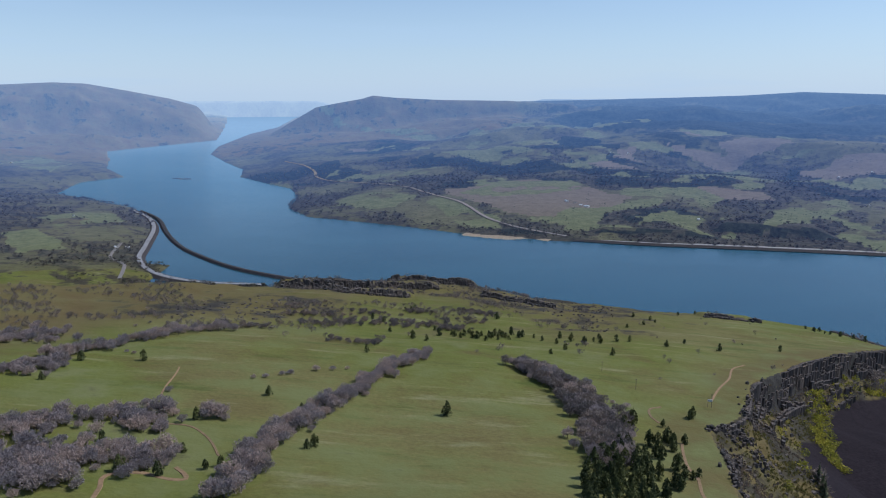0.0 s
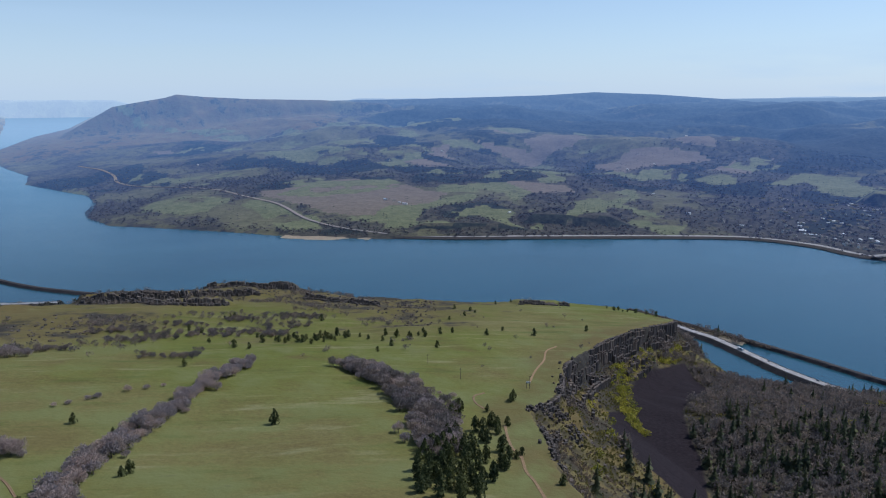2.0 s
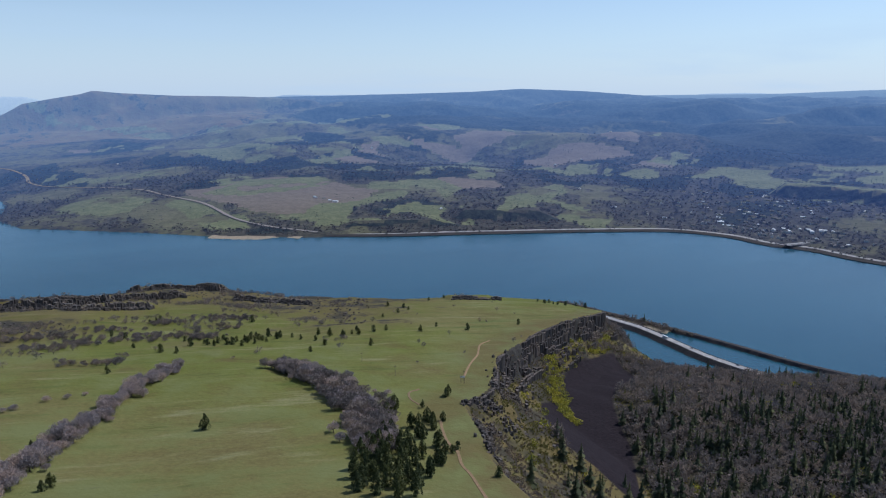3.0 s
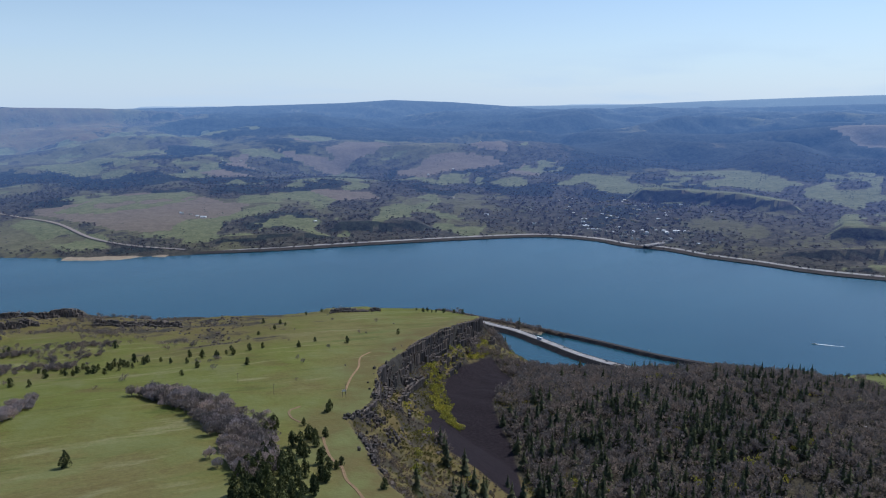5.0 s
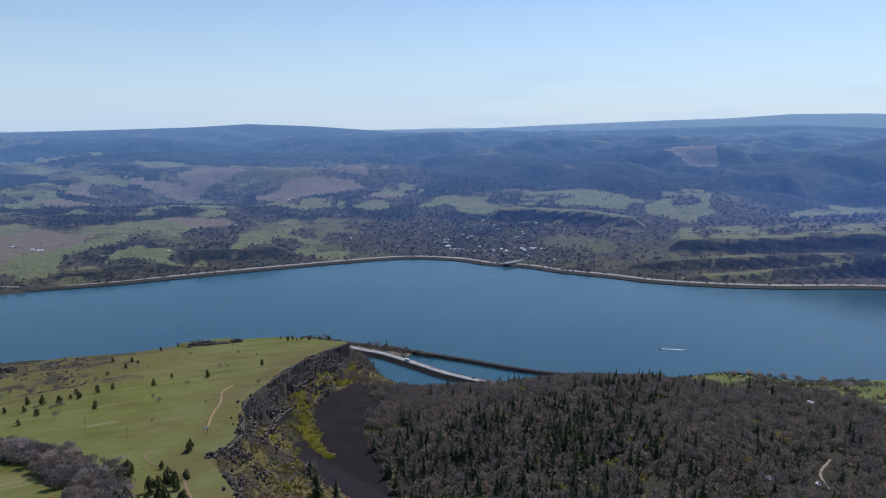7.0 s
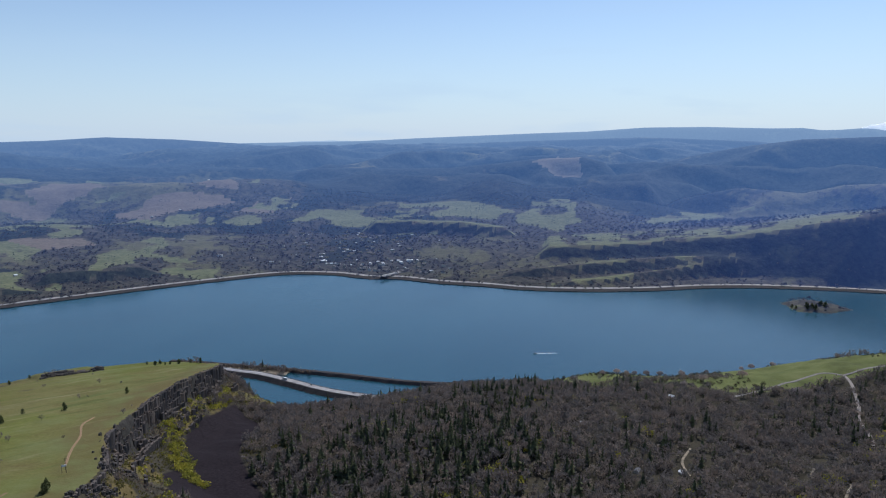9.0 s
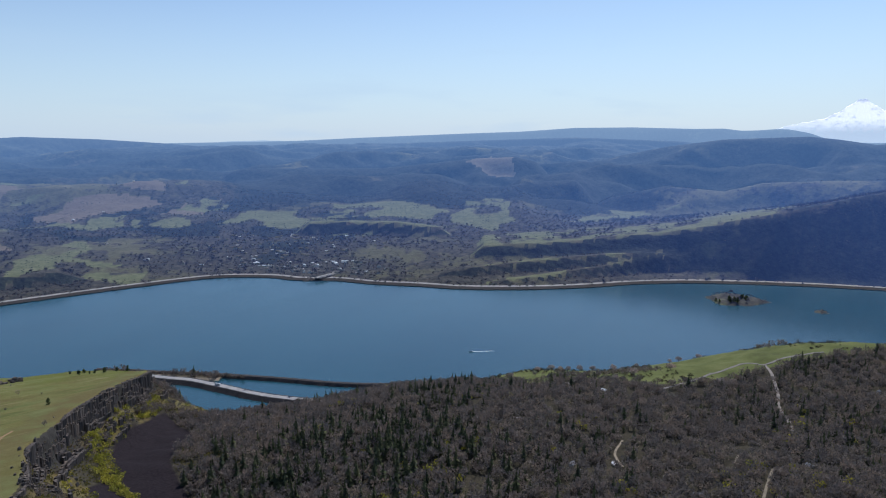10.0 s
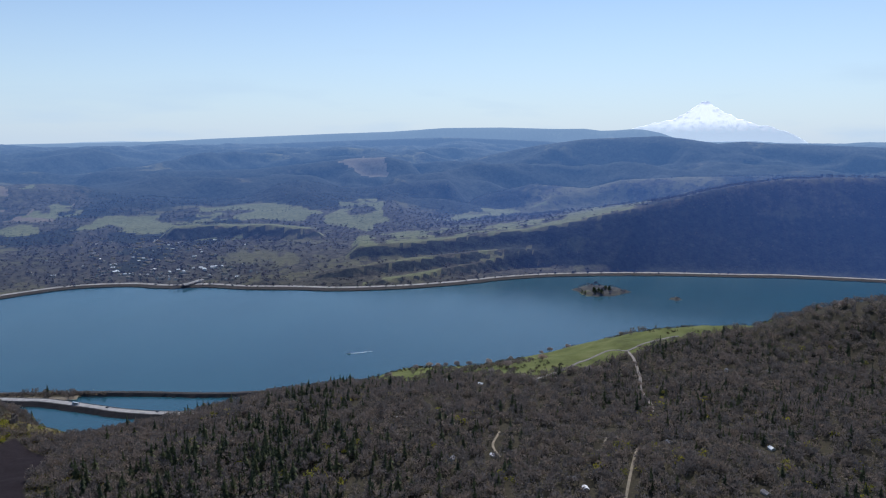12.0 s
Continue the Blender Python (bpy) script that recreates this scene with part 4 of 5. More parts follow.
for line, broad, gap in OAK_ROWS:
    c = course(line, gap)
    for q in c:
        for k in range(2 if broad > 20 else 1):
            if count >= 296:
                break
            d = rng.uniform(-0.5, 0.5, 2) * broad
            x, y = q[0] + d[0], q[1] + d[1] * 0.6
            k2 = rng.uniform(0.62, 1.12)
            plant("oak_tree", oaks[rng.randint(4)], at(x, y), (k2, k2 * rng.uniform(0.85, 1.1)), rng.uniform(0, 6.28),
                  "bare grey-mauve oak tree with a broad twiggy crown", "tree", "oak rows on the grassland", rng.uniform(-0.06, 0.06))
            count += 1
# the thick of the rows, where single trees run together
thick = []
for line, broad, gap in OAK_ROWS:
    c = course(line, 2.6)
    thick.append(c + rng.normal(0, 1, c.shape) * np.array([broad * 0.34, broad * 0.26]))
for x0, y0, dx, dy, n in ((-186, 296, 22, 18, 60), (-150, 300, 20, 12, 22), (-205, 330, 14, 12, 18), (-262, 440, 22, 20, 16), (-335, 560, 30, 30, 30), (-160, 352, 16, 8, 16)):
    thick.append(np.array([x0, y0]) + rng.normal(0, 0.6, (n, 2)) * np.array([dx, dy]))
thick = np.concatenate(thick)
thick_oaks = [joined(oak_shape(rng, 420, 6.8, 8.6, 0.80, 6)) for _ in range(4)]
grove("oak_thicket", thick_oaks, [BARK, TWIGS], thick, rng.uniform(0.5, 1.0, len(thick)), "thick rows of bare grey-mauve oaks on the grassland", "woods", 13)
# the broad row is taller, crowns run together; browner twigs also paint in self-shade
c = course(OAK_ROWS[0][0], 1.5)
tall_row = c + rng.normal(0, 1, c.shape) * np.array([7.5, 4.0])
grove("oak_belt", thick_oaks, [BARK, WOOD_TWIGS], tall_row, rng.uniform(0.85, 1.35, len(tall_row)), "broad belt of tall bare brown oaks on the grassland", "woods", 15)
# bare oak brush in hollows towards the plateau's edge
HOLLOWS = [(-55, 774), (-83, 811), (-29, 864), (33, 800), (50, 866), (-6, 763), (-93, 747), (-107, 731), (-132, 710), (-160, 768), (-135, 774), (29, 881), (-73, 610), (-184, 661), (-45, 745), (10, 745)]
hollow = np.concatenate([np.array(q) + rng.normal(0, 1, (22, 2)) * np.array([13, 7]) for q in HOLLOWS])
low_oaks = [joined(oak_shape(rng, 220, 6.4, 8.6, 0.95, 5)) for _ in range(3)]
grove("oak_brush", low_oaks, [BARK, WOOD_TWIGS], hollow, rng.uniform(0.4, 0.85, len(hollow)), "low bare oak brush in the grassland hollows", "woods", 16)
# lone shrubs and small oaks
for x, y in [(-130, 459), (-123, 464), (-114, 474), (-109, 478), (-93, 493), (-82, 498), (-72, 504), (-170, 413), (-240, 512), (-233, 508), (-281, 621), (-276, 640), (128, 462), (120, 470)]:
    k2 = rng.uniform(0.35, 0.6)
    plant("shrub", oaks[rng.randint(4)], at(x, y), (k2, k2 * 0.75), rng.uniform(0, 6.28), "low bare grey shrub in spring grass", "shrub", "grassland shrubs")

LONE_PINES = [(2, 417), (-111, 423), (-85, 398), (-136, 364), (-70, 336), (-67, 341), (-169, 325), (-128, 321), (-146, 293), (-129, 293), (-111, 303), (-105, 307),
              (-256, 477), (-219, 492), (-251, 418), (101, 633), (162, 644), (143, 429), (171, 453), (168, 450), (147, 399), (135, 342), (295, 720), (372, 745),
              (236, 714), (267, 748), (66, 837), (74, 741), (130, 337), (141, 300)]
PINE_CLUMP = [(106, 403), (113, 411), (122, 425), (101, 376), (105, 373), (87, 345), (91, 342), (80, 323), (83, 316), (85, 310), (74, 309), (122, 388), (126, 385),
              (136, 398), (134, 382), (120, 368), (106, 338), (100, 332), (110, 356), (126, 348), (125, 336), (116, 324), (117, 319), (138, 393), (122, 364), (91, 311), (103, 320), (96, 322), (110, 330), (104, 350), (88, 318), (95, 308), (100, 340), (90, 330), (108, 312), (97, 358), (84, 303), (80, 296), (86, 292), (92, 299), (99, 303), (105, 303), (77, 306), (94, 290)]
PINE_CLUMP += [(79, 340), (86, 352), (72, 322), (80, 330), (92, 352), (76, 312), (70, 300), (83, 322), (90, 336), (97, 348), (104, 362), (68, 310), (74, 286), (82, 282), (90, 280), (66, 292)]
PINE_BELT = [(-80, 778), (-66, 760), (-41, 875), (-55, 702), (-30, 663), (-9, 735), (9, 716), (18, 699), (28, 728), (35, 698), (43, 684), (50, 702), (60, 720), (65, 707),
             (73, 724), (84, 719), (96, 717), (103, 704), (124, 721), (116, 691), (134, 709), (146, 698), (159, 715), (165, 709), (168, 731), (185, 723), (202, 733),
             (30, 700), (48, 708), (62, 712), (12, 705), (55, 718), (68, 699), (80, 712), (-4, 700), (119, 657), (75, 748), (22, 712), (40, 712), (56, 694), (-36, 880), (-48, 870)]
PINE_EDGE = [(255, 865), (275, 883), (229, 845), (349, 1014), (387, 1048), (528, 990), (527, 966), (533, 961), (529, 940), (535, 937), (556, 946), (558, 921),
             (260, 933), (275, 905), (-64, 566), (-16, 652), (-42, 523), (545, 930), (520, 950), (565, 905)]
for spots, lo, hi, group in ((LONE_PINES, 0.55, 0.95, "lone pines on the grassland"), (PINE_CLUMP, 0.85, 1.3, "pine clump beside the oak row"),
                             (PINE_BELT, 0.5, 1.0, "pine belt across the plateau"), (PINE_EDGE, 0.5, 0.9, "pines along the plateau's edge")):
    for i, (x, y) in enumerate(spots):
        k2 = 1.08 if (x, y) == (2, 417) else rng.uniform(lo, hi)
        plant("pine_tree", pines[rng.randint(4)], at(x, y), (k2 * (rng.uniform(0.68, 0.9) if k2 > 1.1 else rng.uniform(0.85, 1.1)), k2), rng.uniform(0, 6.28),
              "dark green pine tree standing in spring grass", "tree", group)

# ---- woods past counting ----


def sown(n, a0, a1, r0, r1, seed, keep):
    """Points strewn over a sector of the plan, kept with the chance that keep() gives."""
    g = np.random.RandomState(seed)
    a = np.radians(g.uniform(a0, a1, n))
    r = np.sqrt(g.uniform(r0 * r0, r1 * r1, n))
    x, y = -np.sin(a) * r, np.cos(a) * r
    z, cover = land(x, y)
    ok = (g.rand(n) < keep(x, y, z, r, np.degrees(a), cover)) & (z > 1.2)
    return np.stack([x[ok], y[ok]], 1)


def clear_of(x, y, lines, gap):
    d = np.full(x.shape, 1e9)
    for l in lines:
        d = np.minimum(d, distance_to(x, y, l))
    return d > gap


LANES = [[(898, 251), (972, 226), (1030, 197), (1057, 173), (1058, 153)], [(1058, 153), (1013, 136), (947, 119), (891, 110), (857, 96), (800, 84)],
         [(846, 434), (898, 424), (906, 400), (896, 380), (868, 366)], [(1058, 153), (1096, 125), (1138, 87)], [(620, 205), (645, 222), (679, 226)],
         [(540, 76), (616, 81), (665, 83)], [(672, 116), (698, 118)], [(747, 749), (770, 700), (800, 640), (830, 560)]]
HOUSE_SPOTS = [(691, 351), (599, 247), (622, 213), (583, 128), (694, 56), (993, 13), (715, -35), (999, -39), (787, 455), (855, 312), (568, 112), (608, -28)]
small = np.random.RandomState(3)
oak_small = [joined(oak_shape(small, 50, 7.5, 9.8, 1.35, 3)) for _ in range(5)]
fir_small = [joined(pine_shape(small, 9, 7, 15.0, 8.2, 0.02, 0.68, 0.5)) for _ in range(4)]


def in_woods(x, y, z, r, a, cover):
    ok = (cover["woods"] > 0.5) & (r < 1500) & (a < 8) & ~inside(x, y, SCREE) & clear_of(x, y, LANES, 3.2)
    for hx, hy in HOUSE_SPOTS:
        ok &= np.hypot(x - hx, y - hy) > 9
    return ok * (0.75 + 0.25 * rough_land(x, y, 70, 3)) * (1 - 0.45 * smooth(900, 1300, r))


def fir_share(x, y, z, r, a, cover):
    near_firs = np.exp(-((a + 50) / 15) ** 2) * smooth(960, 640, r)
    return (in_woods(x, y, z, r, a, cover) > 0) * np.clip(0.03 + 0.44 * near_firs + 0.22 * smooth(-68, -84, a) * smooth(1100, 800, r) + 0.40 * rough_land(x, y, 120, 3), 0.02, 1)


spots = sown(25000, -106, -30, 480, 1420, 21, in_woods)
grove("oak_woods", oak_small, [BARK, WOOD_TWIGS], spots, np.random.RandomState(4).uniform(0.8, 1.35, len(spots)), "dense bare brown-grey oak woods below the cliff", "woods", 5)
spots = sown(14500, -106, -30, 470, 1420, 22, fir_share)
firs = np.array([(230, 379), (259, 411), (296, 407), (182, 342), (261, 388), (258, 396), (247, 417), (236, 372), (270, 398), (284, 385), (222, 356), (300, 392), (292, 372), (250, 370)])
spots = np.concatenate([spots, firs])
grove("fir_woods", fir_small, [BARK, FIR], spots, np.random.RandomState(5).uniform(0.5, 1.1, len(spots)) * table(np.degrees(np.arctan2(-spots[:, 0], spots[:, 1])), [(-70, 1.0), (-55, 1.3), (-30, 1.3)]), "dark narrow firs scattered through bare oak woods", "woods", 6)
bush = [(*[np.array(q) for q in bush_shape(small, 46, 4.2, 0.75)], np.ones(46, int) * 0) for _ in range(4)]
# fresh yellow-green maples along the scree and through the woods
g = np.random.RandomState(8)
YELLOW = [(548, 817), (520, 790), (494, 771), (473, 765), (441, 727), (418, 710), (395, 690), (379, 670), (364, 643), (357, 620), (350, 595), (344, 575), (336, 545)]
line = course(YELLOW, 1.7)
spots = np.concatenate([(line + g.normal(0, 5.0, line.shape))[rough_land(line[:, 0], line[:, 1], 34, 2) > -0.5], sown(3800, -106, -30, 480, 1150, 23, lambda *q: in_woods(*q) * (rough_land(q[0], q[1], 90, 3) > np.where(q[4] > -60, 0.12, 0.38)) * 0.5),
                        np.array([(288, 530), (307, 593), (292, 538), (300, 560), (280, 480), (560, 800), (600, 830), (615, 815), (590, 790), (630, 790), (290, 564), (256, 470), (226, 432), (261, 434), (253, 400), (211, 388), (258, 462), (229, 426)]) + g.normal(0, 3, (18, 2))])
grove("maple_thicket", bush, [NEWLEAF], spots, g.uniform(0.7, 2.3, len(spots)), "yellow-green maples in fresh leaf along the scree", "shrubs", 7)


def brushy(x, y, z, r, a, cover):
    d = distance_to(x, y, RIM)
    return (~inside(x, y, PLATEAU) & (d < 165) & (d > 3) & ~inside(x, y, SCREE)) * np.where(d < 110, 1.0, 0.5) * (0.66 + 0.5 * rough_land(x, y, 40, 3))


spots = sown(48000, -42, -14, 230, 1150, 24, brushy)
thin_bush = [(*[np.array(q) for q in bush_shape(small, 22, 3.2, 0.85)], np.zeros(22, int)) for _ in range(4)]
some = rough_land(spots[:, 0], spots[:, 1], 55, 3) + g.uniform(-0.3, 0.3, len(spots)) > -0.02
grove("slope_shrubs", thin_bush, [OLIVE], spots[some], g.uniform(0.35, 0.95, some.sum()), "olive-green shrubs on the rocky slope under the cliff", "shrubs", 18)
spots = spots[~some]
grove("slope_brush", thin_bush, [BRUSH], spots, g.uniform(0.35, 1.0, len(spots)), "grey-green brush on the rocky slope under the cliff", "shrubs", 8)


def craggy_scrub(x, y, z, r, a, cover):
    on = inside(x, y, PLATEAU)
    off = distance_to(x, y, PLATEAU, True)
    return on * np.where((off < 330) & (r > 640) & (a > -12), 0.6 * smooth(-0.05, 0.45, rough_land(x, y, 75, 3)), 0.012)


spots = sown(14000, -34, 33, 560, 1300, 25, craggy_scrub)
grove("scrub", oak_small, [BARK, WOOD_TWIGS], spots, g.uniform(0.25, 0.75, len(spots)), "bare grey scrub among rocks at the plateau's edge", "shrubs", 9)
spots = sown(9000, -98, -58, 850, 1500, 26, lambda x, y, z, r, a, c: (c["lush"] > 0.6) * clear_of(x, y, LANES, 5) * smooth(-0.05, 0.5, rough_land(x, y, 60, 3)))
grove("bluff_scrub", bush, [SCRUB], spots, g.uniform(0.4, 1.3, len(spots)), "low dark shrubs dotted over the green bluff", "shrubs", 10)
BLUFF_OAKS = [(972, 509), (1019, 486), (1060, 480), (1075, 470), (1090, 462), (1110, 450), (1125, 432), (1150, 405), (1184, 375), (1225, 330), (1240, 318), (1262, 290),
              (1285, 250), (989, 169), (974, 178), (960, 190), (1266, -101), (1260, -116), (1240, -145), (1280, -80), (933, 324), (968, 310), (1014, 271)]
edge = course(NORTH_BANK[22:33], 5.0)
edge = np.concatenate([edge * (1 - g.uniform(90, 230, (len(edge), 1)) / np.hypot(edge[:, 0], edge[:, 1])[:, None]) for _ in range(3)])
edge = edge[rough_land(edge[:, 0], edge[:, 1], 90, 2) > 0.0]
grove("river_oaks", oak_small, [BARK, WOOD_TWIGS], edge, g.uniform(0.6, 1.2, len(edge)), "bare oaks along the top of the river bank", "woods", 19)
for x, y in BLUFF_OAKS:
    k2 = g.uniform(0.7, 1.25)
    plant("oak_tree", oaks[g.randint(4)], at(x, y), (k2, k2), g.uniform(0, 6.28), "bare oak tree along the green river bluff", "tree", "oaks on the river bluff")

# far woods over the river and on the bank to the left
tiny_oak = [(v, np.array(f), np.ones(len(f), int)) for v, f in (oak_shape(small, 24, 7.0, 9.5, 2.0, 3)[1] for _ in range(3))]
tiny_fir = [(v, np.array(f), np.ones(len(f), int)) for v, f in (pine_shape(small, 3, 4, 12.0, 7.0, 0.0, 0.8, 0.35)[1] for _ in range(3))]
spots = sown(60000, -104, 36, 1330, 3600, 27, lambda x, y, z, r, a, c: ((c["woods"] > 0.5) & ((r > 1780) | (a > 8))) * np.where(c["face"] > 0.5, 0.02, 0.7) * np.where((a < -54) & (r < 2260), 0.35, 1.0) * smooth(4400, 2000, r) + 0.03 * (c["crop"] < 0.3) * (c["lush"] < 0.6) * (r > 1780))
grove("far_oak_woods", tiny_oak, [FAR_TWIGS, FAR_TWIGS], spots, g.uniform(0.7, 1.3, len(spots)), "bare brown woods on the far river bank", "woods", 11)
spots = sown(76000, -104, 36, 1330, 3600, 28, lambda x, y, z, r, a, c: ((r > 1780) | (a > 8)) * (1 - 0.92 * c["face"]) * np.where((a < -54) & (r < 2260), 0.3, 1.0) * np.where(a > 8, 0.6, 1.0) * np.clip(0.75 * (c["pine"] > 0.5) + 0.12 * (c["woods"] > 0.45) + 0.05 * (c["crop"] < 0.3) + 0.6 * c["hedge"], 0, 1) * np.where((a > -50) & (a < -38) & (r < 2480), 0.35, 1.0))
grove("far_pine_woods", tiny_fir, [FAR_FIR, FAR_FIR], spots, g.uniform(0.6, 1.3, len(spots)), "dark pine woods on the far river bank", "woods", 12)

# ---- the basalt cliff: columns along the rim, in broken tiers ----


def cliff_columns():
    g = np.random.RandomState(31)
    c = course(RIM[2:], 1.25)
    d = np.gradient(c, axis=0)
    d /= np.linalg.norm(d, axis=1)[:, None]
    out = np.stack([d[:, 1], -d[:, 0]], 1)
    V, F, T = [], [], []
    near_end = smooth(430, 570, c[:, 1])
    rim_z = heights(c[:, 0] - out[:, 0] * 2, c[:, 1] - out[:, 1] * 2)
    for off, drop, steps, gap in ((2.2, 0.3, 1.2, -2.0), (3.6, 1.2, 3.0, -0.8), (5.4, 4.5, 5.0, -0.6), (7.4, 9.0, 5.0, -0.4), (9.4, 13.5, 4.0, -0.2), (12.5, 17.0, 4.0, 0.15), (17.0, 21.0, 4.0, 0.2), (21.5, 25.0, 3.5, 0.0), (24.0, 28.0, 4.0, 0.0), (30.0, 33.0, 3.0, 0.2)):
        pos = c + out * (off + g.uniform(-0.5, 0.5, len(c)))[:, None] + d * g.uniform(-0.3, 0.3, len(c))[:, None]
        groups = 0.2 * rough_land(pos[:, 0] + off * 31, pos[:, 1], 9, 2) + np.round(2.2 * rough_land(pos[:, 0] + off * 17, pos[:, 1], 30, 2)) / 2.2
        gate = rough_land(pos[:, 0] + off * 9, pos[:, 1], 42, 3)
        ground_z = heights(pos[:, 0], pos[:, 1])
        for i in range(len(c)):
            if gate[i] < gap + 0.9 * (1 - near_end[i]) or c[i, 1] < 445 or (off > 5 and near_end[i] < 0.75):
                continue
            lo = ground_z[i] - 4
            hi = rim_z[i] - drop * (0.3 + 0.7 * near_end[i]) - steps * max(groups[i] + 0.3, 0) + g.uniform(-0.25, 0.25)
            if hi < lo + 4.4:
                continue
            hi = min(hi, lo + (26 if off < 4.5 else 11 + 5 * groups[i]))
            r, t0, b = g.uniform(0.85, 1.5), g.uniform(0, 1), len(V)
            lean = g.uniform(-0.25, 0.25, 2)
            for z, k, l in ((lo, 1.1, 0), (hi, 1.0, 1)):
                for s in range(5):
                    t = t0 + 2 * math.pi * s / 5
                    V.append((pos[i, 0] + r * k * math.cos(t) + lean[0] * l, pos[i, 1] + r * k * math.sin(t) + lean[1] * l, z + l * g.uniform(-0.3, 0.3)))
            F += [(b + s, b + (s + 1) % 5, b + 5 + (s + 1) % 5, b + 5 + s) for s in range(5)] + [tuple(b + 5 + s for s in range(5))]
            T += [(groups[i] + 2) % 1] * 10
    ob = new("cliff_columns", raw_mesh("cliff_columns", V, F, [COLUMN], tint=T))
    return tagged(ob, "dark basalt cliff of broken upright columns along the rim", "cliff", kind="stuff")


COLUMN = foliage("basalt_columns", (0.080, 0.068, 0.061), (0.175, 0.149, 0.130), 0.92, 0)
OUTCROP = foliage("outcrop_basalt", (0.075, 0.065, 0.058), (0.150, 0.130, 0.114), 0.92, 0)
cliff_columns()


def crags():
    """Broken clusters of columns where the cliff runs out towards the near end of the rim."""
    g = np.random.RandomState(37)
    V, F, T = [], [], []
    for x0, y0, turn, half, deep, n in ((183, 436, 0.5, 12, 3, 60), (203, 446, 0.6, 14, 6, 80), (212, 434, 0.7, 8, 5, 30), (172, 392, 1.2, 13, 5, 60), (165, 372, 1.3, 14, 5, 60),
                                        (157, 345, 1.4, 12, 4, 40), (222, 482, 1.0, 15, 5, 80), (232, 498, 1.0, 12, 6, 60), (240, 520, 1.0, 14, 5, 60), (262, 560, 1.0, 18, 6, 80),
                                        (250, 505, 1.0, 12, 6, 40), (282, 590, 0.9, 14, 6, 60), (190, 412, 1.0, 10, 6, 34)):
        for k in range(n):
            u, v = half * g.uniform(-1, 1), deep * g.normal(0, 0.6)
            x, y = x0 + u * math.cos(turn) - v * math.sin(turn), y0 + u * math.sin(turn) + v * math.cos(turn)
            if inside(np.array([x]), np.array([y]), PLATEAU)[0] and g.rand() < 0.8:
                continue
            z, r, t0, b = float(heights(x, y)[0]), g.uniform(0.7, 1.5), g.uniform(0, 1), len(V)
            hi = z + g.uniform(0.4, 3.8) * (1 - 0.5 * abs(u) / half)
            for zz, wide in ((z - 5, 1.15), (hi, 0.95)):
                for s in range(5):
                    t = t0 + 2 * math.pi * s / 5
                    V.append((x + r * wide * math.cos(t), y + r * wide * math.sin(t), zz + g.uniform(-0.5, 0.5)))
            F += [(b + s, b + (s + 1) % 5, b + 5 + (s + 1) % 5, b + 5 + s) for s in range(5)] + [tuple(b + 5 + s for s in range(5))]
            T += [g.rand()] * 10
    return tagged(new("basalt_crags", raw_mesh("basalt_crags", V, F, [OUTCROP], tint=T)), "broken dark basalt crags on the slope below the rim", "rocks", kind="stuff")


crags()


def outcrops():
    """Broken blocks along the low benches by the river and over the scree's head."""
    g = np.random.RandomState(33)
    V, F, T = [], [], []
    for mx, my, turn, half, deep, high in MESAS:
        n = int(half * 5)
        for k in range(n):
            u, v = g.uniform(-half, half), -deep + g.uniform(-4, 3)
            x, y = mx + u * math.cos(turn) - v * math.sin(turn), my + u * math.sin(turn) + v * math.cos(turn)
            lo = float(heights(x, y)[0]) - 3
            hi, r, t0, b = lo + 3 + high * g.uniform(0.1, 0.6), g.uniform(1.4, 3.6), g.uniform(0, 1), len(V)
            for z, s0 in ((lo, 1.15), (hi, 0.9)):
                for s in range(5):
                    t = t0 + 2 * math.pi * s / 5
                    V.append((x + r * s0 * math.cos(t), y + r * s0 * math.sin(t), z + g.uniform(-0.6, 0.6)))
            F += [(b + s, b + (s + 1) % 5, b + 5 + (s + 1) % 5, b + 5 + s) for s in range(5)] + [tuple(b + 5 + s for s in range(5))]
            T += [g.rand()] * 10
    for x, y in np.concatenate([sown(5200, -14, 22, 720, 1290, 41, lambda x, y, z, r, a, c: (c["rock"] > 0.3) * inside(x, y, PLATEAU) * 0.5),
                                sown(3600, -38, -16, 260, 1000, 42, lambda x, y, z, r, a, c: brushy(x, y, z, r, a, c) * (distance_to(x, y, RIM) < 55) * (rough_land(x, y, 26, 3) > 0.1))]):
        lo, r, t0, b = float(heights(x, y)[0]) - 1.5, g.uniform(0.8, 2.6), g.uniform(0, 1), len(V)
        hi = lo + 1.5 + g.uniform(0.2, 1.5)
        for z, s0 in ((lo, 1.2), (hi, 0.75)):
            for s in range(5):
                t = t0 + 2 * math.pi * s / 5
                V.append((x + r * s0 * math.cos(t), y + r * s0 * math.sin(t), z + g.uniform(-0.5, 0.5)))
        F += [(b + s, b + (s + 1) % 5, b + 5 + (s + 1) % 5, b + 5 + s) for s in range(5)] + [tuple(b + 5 + s for s in range(5))]
        T += [g.rand()] * 10
    return tagged(new("rock_outcrops", raw_mesh("rock_outcrops", V, F, [OUTCROP], tint=T)), "dark broken basalt outcrops at the plateau's edge", "rocks", kind="stuff")


outcrops()

